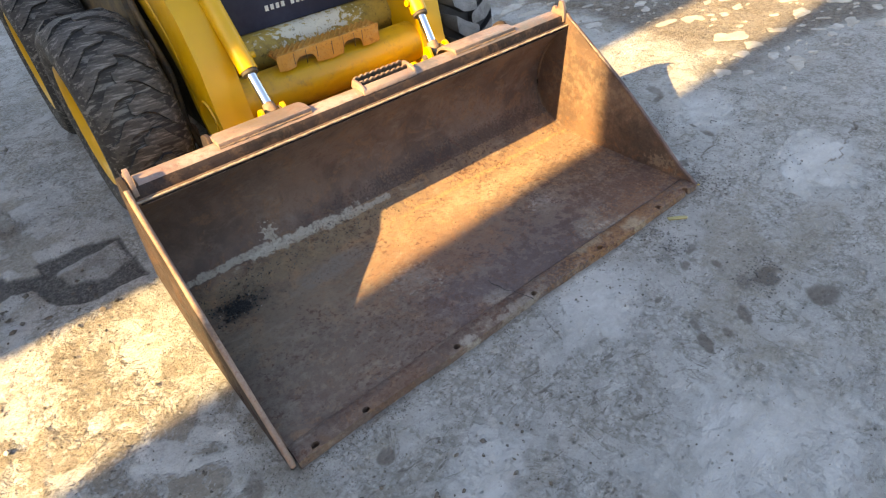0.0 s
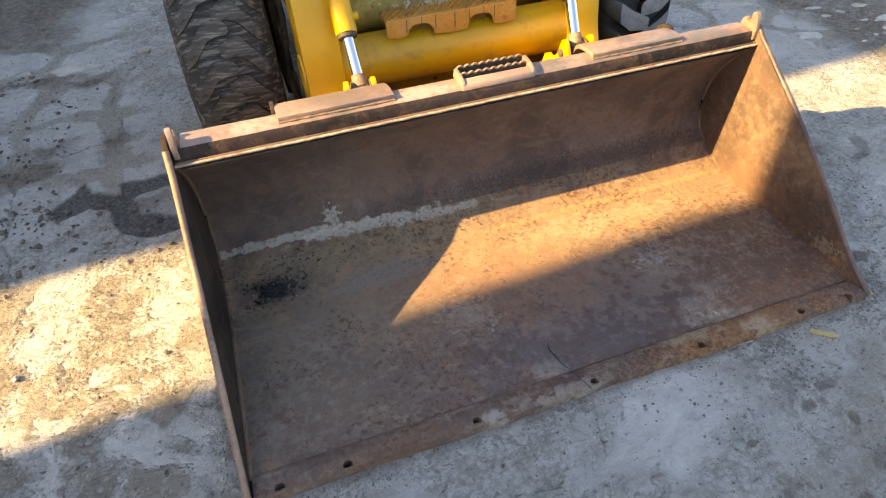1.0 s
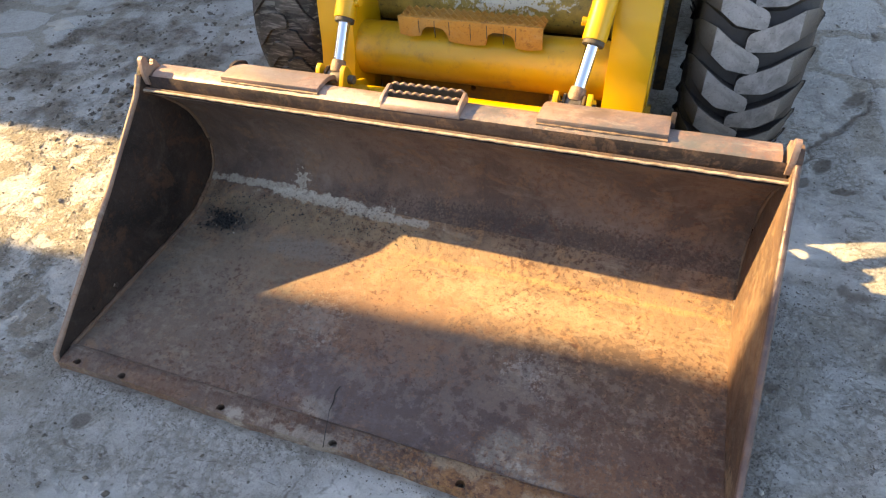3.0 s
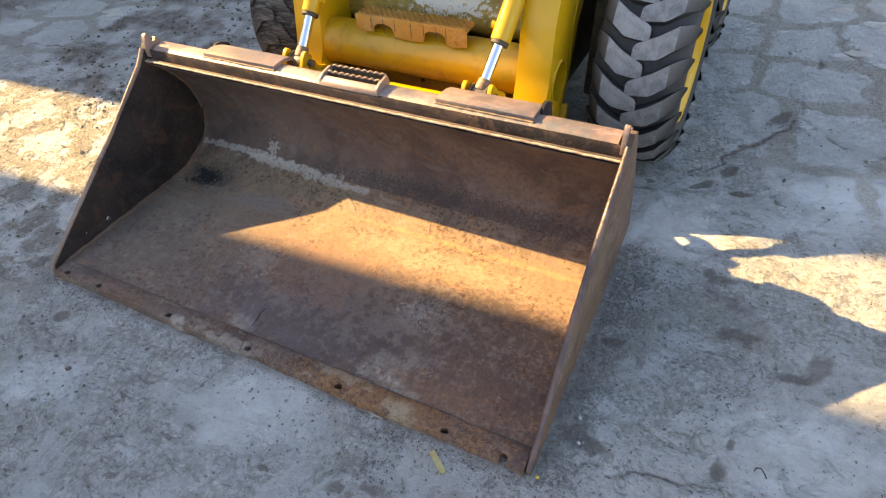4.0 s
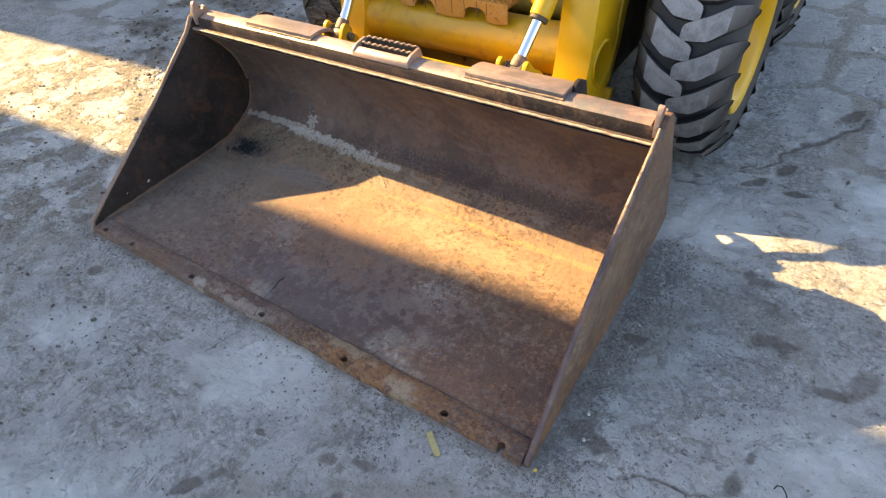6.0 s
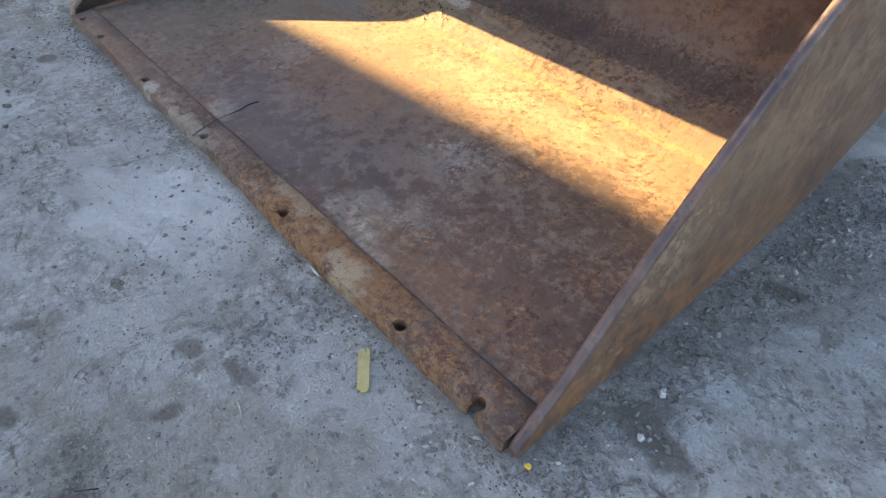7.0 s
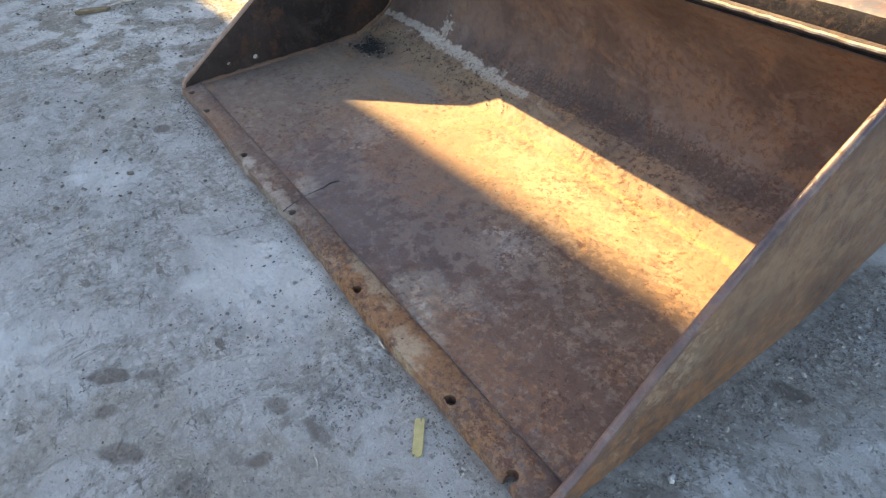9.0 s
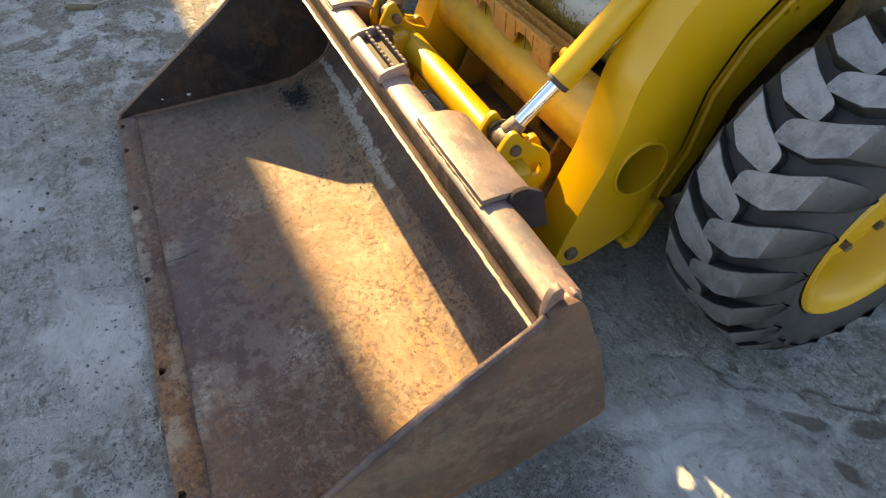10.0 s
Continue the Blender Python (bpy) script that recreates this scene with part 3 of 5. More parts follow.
def value_noise(x, y, size, seed, octaves=4, gain=0.5):
    """Smooth noise of -1 to 1 over arrays of places in metres."""
    total, weight, amp = np.zeros_like(x), 0.0, 1.0
    for o in range(octaves):
        table = noise_table(seed + o)
        u, v = x / size * 2**o + 91.3 * o, y / size * 2**o + 37.7 * o
        iu, iv = np.floor(u).astype(int), np.floor(v).astype(int)
        fu, fv = u - iu, v - iv
        fu, fv = fu * fu * (3 - 2 * fu), fv * fv * (3 - 2 * fv)
        a, b = table[iu % 256, iv % 256], table[(iu + 1) % 256, iv % 256]
        c, d = table[iu % 256, (iv + 1) % 256], table[(iu + 1) % 256, (iv + 1) % 256]
        total += amp * ((a * (1 - fu) + b * fu) * (1 - fv) + (c * (1 - fu) + d * fu) * fv)
        weight += amp
        amp *= gain
    return total / weight


def smooth(v, a, b):
    v = np.clip((v - a) / (b - a), 0, 1)
    return v * v * (3 - 2 * v)


def cells(x, y, size, seed):
    """Distance to the nearest joint between irregular slabs, in metres."""
    rnd = np.random.RandomState(seed)
    jx, jy = rnd.uniform(0.1, 0.9, (64, 64)), rnd.uniform(0.1, 0.9, (64, 64))
    u, v = x / size, y / size
    iu, iv = np.floor(u).astype(int), np.floor(v).astype(int)
    best, second = np.full(x.shape, 9.0), np.full(x.shape, 9.0)
    for a in (-1, 0, 1):
        for b in (-1, 0, 1):
            cx, cy = iu + a, iv + b
            d = np.hypot(cx + jx[cx % 64, cy % 64] - u, cy + jy[cx % 64, cy % 64] - v)
            second = np.minimum(second, np.maximum(best, d))
            best = np.minimum(best, d)
    return (second - best) * size


def near_line(x, y, points):
    """Distance of places to a polyline."""
    best = np.full(x.shape, 99.0)
    for (ax, ay), (bx, by) in zip(points, points[1:]):
        dx, dy = bx - ax, by - ay
        t = np.clip(((x - ax) * dx + (y - ay) * dy) / (dx * dx + dy * dy), 0, 1)
        best = np.minimum(best, np.hypot(x - ax - t * dx, y - ay - t * dy))
    return best


CRACKS = [
    ([(1.46, 2.6), (1.38, 2.2), (1.36, 1.96), (1.27, 1.71), (1.16, 1.52), (1.06, 1.38)], 0.030),
    ([(1.36, 1.96), (1.6, 1.8), (2.1, 1.75)], 0.020),
    ([(1.16, 1.46), (1.30, 1.42), (1.5, 1.28)], 0.018),
    ([(0.56, 1.07), (0.65, 1.14), (0.78, 1.22), (0.96, 1.31), (1.12, 1.36)], 0.010),
    ([(1.9, -0.2), (1.71, -0.24), (1.22, -0.30), (0.94, -0.34), (0.70, -0.42)], 0.009),
    ([(0.95, 0.02), (1.02, 0.12), (1.09, 0.12), (1.34, 0.19), (1.36, 0.02)], 0.011),
    ([(-3.0, 1.28), (-2.2, 1.62), (-1.6, 1.78), (-1.0, 1.86)], 0.016),
    ([(-1.5, 0.98), (-1.62, 1.3), (-1.7, 1.7), (-2.1, 2.2)], 0.018),
    ([(-1.25, 1.86), (-1.3, 2.3), (-1.15, 2.9)], 0.020),
]
# stains: place, half length, half width, turn in degrees, strength
STAINS = [(-0.72, -0.138, 0.034, 0.026, 10, 0.9), (0.222, -0.478, 0.046, 0.018, 60, 0.95), (0.268, -0.412, 0.036, 0.016, 55, 0.7), (0.479, -0.244, 0.030, 0.022, 30, 0.75), (0.561, -0.324, 0.032, 0.020, 60, 0.95), (0.404, -0.506, 0.060, 0.026, 50, 0.75),
          (0.31, -0.50, 0.040, 0.018, 58, 0.6), (0.572, -0.206, 0.050, 0.014, 20, 0.7), (0.539, -0.424, 0.070, 0.030, 40, 0.65), (0.626, -0.456, 0.070, 0.040, 30, 1.0), (0.69, -0.33, 0.16, 0.08, 40, 0.32), (0.47, -0.36, 0.12, 0.05, 55, 0.35),
          (1.334, 0.200, 0.055, 0.030, 70, 0.95), (1.36, 0.29, 0.026, 0.014, 80, 0.8), (1.035, 0.140, 0.075, 0.030, -10, 0.85), (0.985, 0.165, 0.050, 0.024, 60, 0.7), (0.997, 0.497, 0.036, 0.016, 10, 1.0), (1.0, 0.42, 0.09, 0.035, 70, 0.4), (1.08, 0.62, 0.14, 0.07, 40, 0.4),
          (1.27, 0.79, 0.16, 0.07, -30, 0.6), (1.33, 0.66, 0.10, 0.05, -20, 0.9), (1.25, 0.88, 0.07, 0.04, 10, 0.8), (1.47, 0.56, 0.07, 0.035, 20, 0.8), (1.56, 0.64, 0.08, 0.04, 60, 0.6), (1.10, 1.377, 0.060, 0.022, 40, 0.95), (1.18, 1.49, 0.060, 0.026, 60, 0.95), (1.24, 1.37, 0.050, 0.020, 10, 0.95), (1.33, 1.97, 0.08, 0.03, 60, 0.9),
          (-0.37, -0.41, 0.05, 0.02, 40, 0.5), (0.69, -0.45, 0.05, 0.03, 30, 0.5), (1.0, -0.75, 0.05, 0.04, 0, 0.8), (0.66, -0.62, 0.06, 0.05, 0, 0.8), (-1.02, 0.02, 0.05, 0.03, 70, 0.6), (-1.12, -0.08, 0.07, 0.03, 80, 0.55), (-1.25, 0.12, 0.06, 0.03, 60, 0.5)]
# places where tan dust has settled
DUSTY = [(0.62, -0.36, 0.34, 0.14, 35, 0.62), (0.80, -0.20, 0.22, 0.09, 15, 0.5), (0.36, -0.50, 0.24, 0.10, 55, 0.55), (0.95, -0.45, 0.30, 0.16, 20, 0.5), (1.30, 0.68, 0.24, 0.10, -25, 0.55), (1.04, 0.55, 0.10, 0.16, 10, 0.45), (-0.98, -0.05, 0.10, 0.22, 10, 0.5)]
# places trowelled smooth: centre, half sizes, turn
TROWELLED = [(0.13, -0.16, 0.26, 0.16, 8), (1.08, 1.08, 0.17, 0.26, -8), (1.42, -0.25, 0.30, 0.20, 10), (-0.55, -0.35, 0.20, 0.10, 20), (0.0, -0.80, 0.50, 0.25, 0), (1.55, 0.35, 0.22, 0.16, 20), (1.62, 1.45, 0.30, 0.22, 30)]
# seams between pours: a raised or sunk line with a thin dark edge
SEAMS = [[(-0.030, -0.025), (-0.058, -0.12), (-0.078, -0.20), (-0.10, -0.34)], [(0.42, -0.02), (0.55, -0.06), (0.60, -0.16)], [(0.74, 1.20), (0.78, 1.235), (0.86, 1.27), (0.95, 1.31), (1.03, 1.315), (1.10, 1.36)]]


def ovals(x, y, rows, wobble, seed):
    """The strongest of several ragged turned ovals at places."""
    total = np.zeros_like(x)
    ragged = wobble * value_noise(x, y, 0.07, seed, 4, 0.6)
    for ox, oy, a, b, turn, much in rows:
        c, s = math.cos(radians(turn)), math.sin(radians(turn))
        u, v = (x - ox) * c + (y - oy) * s, -(x - ox) * s + (y - oy) * c
        total = np.maximum(total, much * (1 - smooth(np.hypot(u / a, v / b) + ragged, 0.45, 1.2)))
    return total


# a broken place with dark gravel in it, and the piece of slab that is left in the middle
HOLE = [(-1.506, 1.369), (-1.435, 1.449), (-1.391, 1.526), (-1.361, 1.449), (-1.254, 1.388), (-1.251, 1.466), (-1.073, 1.467), (-0.95, 1.42), (-0.93, 1.1), (-1.031, 1.107), (-1.138, 1.09), (-1.243, 1.148), (-1.286, 1.324), (-1.358, 1.345), (-1.467, 1.302)]
HOLE_SLAB = [(-1.207, 1.358), (-1.154, 1.374), (-1.078, 1.39), (-0.97, 1.4), (-0.95, 1.25), (-1.048, 1.195), (-1.167, 1.248)]


def within(x, y, corners, soft):
    """1 inside a polygon, 0 outside, over a soft edge."""
    inside = np.zeros(x.shape, bool)
    for (ax, ay), (bx, by) in zip(corners, corners[1:] + corners[:1]):
        inside ^= ((ay > y) != (by > y)) & (x < (bx - ax) * (y - ay) / (by - ay + 1e-9) + ax)
    d = near_line(x, y, corners + corners[:1])
    return smooth(np.where(inside, d, -d), -soft, soft)


def ground_height(x, y):
    """Height of the ground at places, and how much earth, tar, sand, stain, trowelling and grit lies there."""
    low = 0.010 * value_noise(x, y, 1.3, 11, 3)
    flat = 1 - smooth(np.hypot(x, (y - 0.4) * 1.1), 0.9, 1.6)
    rough = 0.0045 * value_noise(x, y, 0.16, 23, 4, 0.6) + 0.0042 * value_noise(x, y, 0.045, 29, 2) - 0.005 * smooth(value_noise(x, y, 0.085, 31, 3, 0.6), 0.30, 0.62)
    wx, wy = x + 0.13 * value_noise(x, y, 0.4, 41, 5, 0.6), y + 0.13 * value_noise(x, y, 0.4, 43, 5, 0.6)
    broken = np.maximum(smooth(-x - 0.15 * y, 0.6, 1.1) * smooth(y, 0.95, 1.4), smooth(x + 0.35 * y, 1.45, 2.2) * smooth(y, 1.05, 1.6))
    apart = cells(wx, wy, 0.42, 5)
    joint = (1 - smooth(apart, 0.0, 0.030)) * broken * smooth(value_noise(x, y, 0.5, 45, 3), -0.35, 0.25)
    sand = (1 - smooth(apart + 0.05 * value_noise(x, y, 0.2, 46, 4, 0.6), 0.02, 0.11)) * broken * 0.95
    slab = broken * smooth(apart + 0.04 * value_noise(x, y, 0.15, 48, 4, 0.6), 0.05, 0.10)
    dirt = 0.45 * joint * smooth(value_noise(x, y, 0.22, 47, 4, 0.6), -0.1, 0.4)
    for points, width in CRACKS:
        wide = width * (0.15 + 0.75 * smooth(value_noise(x, y, 0.16, 53, 3), -0.5, 0.6))
        c = (1 - smooth(near_line(wx, wy, points), wide * 0.25, wide)) * smooth(value_noise(x, y, 0.2, 59, 2), -0.45, 0.15)
        dirt = np.maximum(dirt, 0.6 * c)
        joint = np.maximum(joint, c)
    stain = ovals(x, y, STAINS, 0.9, 61)
    sand = np.maximum(sand, ovals(x, y, DUSTY, 0.9, 64))
    trowel = ovals(x, y, [row + (1.0,) for row in TROWELLED], 0.5, 63)
    for points in SEAMS:
        d = near_line(x + 0.010 * value_noise(x, y, 0.06, 65, 3), y + 0.010 * value_noise(x, y, 0.06, 66, 3), points)
        stain = np.maximum(stain, 0.75 * (1 - smooth(d, 0.001, 0.007)) * smooth(value_noise(x, y, 0.07, 68, 3), -0.35, 0.2))
    mud = smooth(-x - 1.2 + 0.35 * value_noise(x, y, 0.7, 67, 4), 0.0, 0.6) * smooth(y - 2.75 + 0.4 * value_noise(x, y, 0.6, 71, 4), 0.0, 0.7)
    mud = np.maximum(mud, 0.55 * smooth(-x - 2.6 + 0.8 * value_noise(x, y, 0.8, 69, 4), 0.0, 0.9) * smooth(y, 0.7, 1.5))
    clods = 1 - smooth(np.hypot((x + 2.08) / 0.66, (y - 1.80) / 0.78) + 0.9 * value_noise(x, y, 0.35, 103, 4), 0.55, 1.15)
    mud = np.maximum(mud, 0.78 * clods * (0.6 + 0.7 * value_noise(x, y, 0.12, 107, 3)))
    brown = smooth(x - 1.9 + 0.5 * value_noise(x, y, 0.5, 73, 3), 0.0, 0.5) * smooth(y - 0.1 + 0.25 * value_noise(x, y, 0.4, 79, 3), 0.0, 0.4)
    scuff = (1 - smooth(np.hypot((x - 1.33) / 0.30, (y - 0.70) / 0.11) + 1.2 * value_noise(x, y, 0.12, 83, 4, 0.65), 0.4, 1.3)) * 0.22
    gravelly = smooth(-x - 0.85, 0.0, 0.5) * (1 - smooth(y, 0.8, 1.2)) * smooth(value_noise(x, y, 0.30, 87, 4, 0.6), -0.1, 0.5) * 0.30
    beside = (1 - smooth(x - 0.93 + 0.05 * value_noise(x, y, 0.10, 109, 4, 0.6), 0.0, 0.13)) * smooth(x, 0.88, 0.92) * smooth(y, -0.12, 0.05) * (1 - smooth(y, 0.85, 1.0)) * 0.38
    before = (1 - smooth(-y - 0.012 + 0.02 * value_noise(x, y, 0.08, 113, 4, 0.6), 0.0, 0.045)) * smooth(-y, -0.03, 0.0) * (1 - smooth(np.abs(x), 0.9, 0.98)) * 0.42
    dirt = np.maximum.reduce([dirt, beside, before, 0.92 * mud, 0.62 * brown, scuff, gravelly, 0.4 * smooth(value_noise(x, y, 0.9, 89, 5, 0.6), 0.22, 0.6)])
    gx, gy = x + 0.016 * value_noise(x, y, 0.07, 97, 4, 0.6), y + 0.016 * value_noise(x, y, 0.07, 98, 4, 0.6)
    tar = within(gx, gy, HOLE, 0.005) * (1 - 0.72 * within(gx, gy, HOLE_SLAB, 0.006))
    height = low * (1 - flat) + rough * (1 - 0.4 * flat) - 0.007 * joint - 0.009 * tar + 0.034 * mud * np.abs(value_noise(x, y, 0.09, 101, 4, 0.6))
    height = height * (1 - 0.55 * trowel) - 0.004 * np.clip(stain, 0, 1)
    grit = np.clip(gravelly * 3 + beside * 2 + before * 2 + scuff * 2, 0, 1)
    return height, {"dirt": dirt, "tar": tar, "sand": sand, "stain": stain, "trowel": trowel, "grit": grit, "slab": slab * (1 - np.clip(mud, 0, 1))}


def spaced(near_low, near_high, step, far):
    inner = np.arange(near_low, near_high + step / 2, step)
    out, s, p = [], step, 0.0
    while p < far:
        s *= 1.35
        p += s
        out.append(p)
    out = np.array(out)
    return np.r_[near_low - out[::-1], inner, near_high + out]


def ground_sheet():
    xs, ys = spaced(-3.0, 3.0, 0.0090, 600), spaced(-1.5, 3.2, 0.0090, 600)
    gx, gy = np.meshgrid(xs, ys, indexing="ij")
    z, layers = ground_height(gx, gy)
    far = smooth(np.maximum(np.abs(gx), np.abs(gy)), 5, 9)
    z = z * (1 - far)
    layers["dirt"] = layers["dirt"] * (1 - far) + 0.35 * far
    nx, ny = gx.shape
    index = np.arange(nx * ny).reshape(nx, ny)
    quads = np.stack([index[:-1, :-1], index[1:, :-1], index[1:, 1:], index[:-1, 1:]], -1).reshape(-1, 4)
    me = bpy.data.meshes.new("ground")
    me.vertices.add(nx * ny)
    me.vertices.foreach_set("co", np.stack([gx, gy, z], -1).astype(np.float32).ravel())
    me.loops.add(quads.size)
    me.loops.foreach_set("vertex_index", quads.astype(np.int32).ravel())
    me.polygons.add(len(quads))
    me.polygons.foreach_set("loop_start", np.arange(0, quads.size, 4, dtype=np.int32))
    me.update(calc_edges=True)
    me.polygons.foreach_set("use_smooth", np.ones(len(quads), dtype=bool))
    for key, values in layers.items():
        me.attributes.new(key, "FLOAT", "POINT").data.foreach_set("value", np.clip(values, 0, 1).astype(np.float32).ravel())
    me.materials.append(M["ground"])
    return tagged(new("ground", me), "weathered pale concrete yard with cracks and earth stains", "ground", kind="structure")


ground = ground_sheet()


def height_at(x, y):
    return float(ground_height(np.array([x], float), np.array([y], float))[0][0])


# two tall buildings that leave the narrow gap the sun shines through
def shade_wall(name, y0, y1):
    bm = box((-9.0, y0, 0), (-8.0, y1, 7.6), 0.03)
    tagged(part(name, bm, M["plaster"]), "tall plain rendered building wall beside the yard", "wall", kind="structure")


shade_wall("wall_south", -7.0, -0.05)
shade_wall("wall_north", 0.63, 9.0)

# ---- bucket ----
HALF = 0.912
bucket = thing("loader_bucket", "wide rusty brown steel loader bucket resting on concrete", "bucket")

FLOOR_IN = [(0.045, 0.016), (0.30, 0.018), (0.56, 0.018), (0.66, 0.022), (0.70, 0.034), (0.74, 0.051), (0.79, 0.076)]
BACK_IN = [(0.79, 0.076), (0.824, 0.101), (0.846, 0.132), (0.858, 0.172), (0.861, 0.215), (0.857, 0.258), (0.846, 0.305), (0.828, 0.350), (0.794, 0.402), (0.742, 0.460), (0.694, 0.503)]


def sheet(inner, thick, x0, x1, steps):
    """A bent plate: the inner (y, z) line, thickened outwards."""
    outer = []
    for i, p in enumerate(inner):
        a, b = Vector(inner[max(i - 1, 0)]), Vector(inner[min(i + 1, len(inner) - 1)])
        way = (b - a).normalized()
        outer.append((p[0] + way.y * thick, p[1] - way.x * thick))
    return swept(inner + outer[::-1], x0, x1, steps)


part("floor_plate", sheet(FLOOR_IN, 0.012, -HALF + 0.004, HALF - 0.004, 1), M["floor"], bucket, "worn rusty floor plate with cement stains", 40)
part("back_plate", sheet(BACK_IN, 0.010, -HALF + 0.004, HALF - 0.004, 1), M["back"], bucket, "dull brown curved back plate", 50)

SIDE = [(-0.006, -0.002), (-0.004, 0.026), (0.02, 0.045), (0.30, 0.236), (0.45, 0.340), (0.66, 0.497), (0.690, 0.528), (0.712, 0.556), (0.730, 0.570), (0.762, 0.568), (0.776, 0.545),
        (0.800, 0.480), (0.848, 0.352), (0.876, 0.240), (0.902, 0.128), (0.892, 0.106), (0.862, 0.092), (0.79, 0.064), (0.74, 0.038), (0.68, 0.016), (0.60, 0.004), (0.30, -0.002)]
# the other side plate is bent inwards a little and its front edge bows out
SIDE_BOWED = [(-0.006, -0.002), (-0.004, 0.014), (0.02, 0.030), (0.078, 0.066), (0.129, 0.110), (0.212, 0.184), (0.313, 0.267), (0.405, 0.338), (0.49, 0.399), (0.66, 0.513)] + SIDE[6:]


def bent_in(bm):
    for v in bm.verts:
        v.co.x -= 0.0095 * math.sin(math.pi * min(max((v.co.y + 0.04) / 0.95, 0.0), 1.0)) ** 0.6 if v.co.y > -0.04 else 0.0
    return bm


SIDE_HOLES = [ring((0.265, 0.052), 0.010, 12), ring((0.167, 0.055), 0.007, 12)]
for sign in (-1, 1):
    low, high = sorted((sign * HALF, sign * (HALF + 0.015)))
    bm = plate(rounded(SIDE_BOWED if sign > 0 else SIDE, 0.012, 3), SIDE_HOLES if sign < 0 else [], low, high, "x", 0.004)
    side = part("side_plate", bent_in(bm) if sign > 0 else bm, M["side" if sign > 0 else "scale"], bucket, "scraped triangular side plate" if sign > 0 else "side plate in much darker brown steel", 35)
    x = sign * (HALF + 0.0075)
    if sign > 0:
        rim = [p for a, b in zip(SIDE_BOWED[1:9], SIDE_BOWED[2:10]) for p in ((a[0], a[1]), ((a[0] + b[0]) / 2, (a[1] + b[1]) / 2))] + [(0.66, 0.513), (0.688, 0.530), (0.704, 0.547)]
    else:
        rim = [(-0.003, 0.012), (0.004, 0.034)] + [(y, float(np.interp(y, (0.02, 0.30, 0.45, 0.66), (0.0445, 0.2355, 0.3395, 0.4965)))) for y in np.linspace(0.02, 0.66, 21)] + [(0.688, 0.527), (0.704, 0.547)]
    bm = path_tube([(x, y, z) for y, z in rim], 0.0085, 10, 0.05, 13)
    # the left edge has sunlight painted in; the right one stays purple-brown
    part("worn_edge", bent_in(bm) if sign > 0 else bm, M["rim" if sign > 0 else "lip"], side, "scuffed front edge, the left one in a sunlit tan", 60)
    x = sign * (HALF - 0.003)
    run = [Vector((x, *a)).lerp(Vector((x, *b)), k / 12) + Vector((0, 0, 0.001)) for a, b in zip(FLOOR_IN, FLOOR_IN[1:]) for k in range(12)]
    bead = path_tube(run, 0.0085 if sign < 0 else 0.0065, 8, 0.32, 3)
    part("weld_bead", bead, M["side"], side, smooth=60)
    bead = path_tube([(x, y - 0.003, z) for y, z in BACK_IN], 0.006, 8, 0.2, 4)
    part("weld_bead", bead, M["side"], side, smooth=60)
    # rounded tab that stands at the end of the top beam
    ear = [(0.704, 0.515), (0.703, 0.552), (0.708, 0.580), (0.716, 0.597), (0.728, 0.601), (0.736, 0.592), (0.736, 0.572), (0.741, 0.563), (0.752, 0.563), (0.755, 0.570), (0.760, 0.574), (0.767, 0.569), (0.773, 0.550), (0.778, 0.515)]
    low, high = sorted((sign * (HALF - 0.006), sign * (HALF - 0.020)))
    part("ear", plate(rounded(ear, 0.006, 3), [], low, high, "x", 0.003), M["beam"], side, "rounded upright steel tab", 35)

# cutting edge with its bolt holes, two of them worn through to the front
HOLES = [-0.845, -0.681, -0.344, -0.007, 0.331, 0.674, 0.845]
rnd = random.Random(8)
front = []
for k in range(61):
    x = -0.905 + 1.81 * k / 60
    worn = 0.003 * math.sin(9 * x + 1) + rnd.uniform(-0.0012, 0.0012)
    if abs(x - 0.845) > 0.016:
        front.append((x, -0.015 + worn))
outline = front + [(0.905, 0.0615), (-0.905, 0.0615)]
# the last bolt hole is worn open to the front
gap = [(0.845 + 0.0115 * math.sin(a), 0.002 - 0.0115 * math.cos(a)) for a in np.linspace(-2.45, 2.45, 13) + math.pi]
after = next(i for i, p in enumerate(outline) if p[0] > 0.85)
outline[after:after] = [(0.8375, -0.012)] + gap[::-1] + [(0.8525, -0.012)]
bolt_holes = [ring((x, 0.003), 0.0122, 14) for x in HOLES[:-1]]
bm = plate(outline, bolt_holes, -0.001, 0.025, "z")
for v in bm.verts:
    if v.co.y > 0.05 and v.co.z > 0.01:
        v.co.y -= 0.012
    elif v.co.y > 0.05:
        v.co.z += 0.016
    if v.co.y < -0.004 and v.co.z > 0.01:
        v.co.y += 0.006
        v.co.z -= 0.003
part("cutting_edge", bm, M["edge"], bucket, "thick orange-rusted cutting edge with worn bolt holes", 40)

seam = path_tube([(x, 0.0605 + 0.0012 * math.sin(23 * x), 0.0176) for x in np.linspace(-0.05, 0.895, 60)], 0.0010, 6, 0.9, 21)
part("seam", seam, M["old"], bucket, "dark rusty weld seam behind the cutting edge", 60)

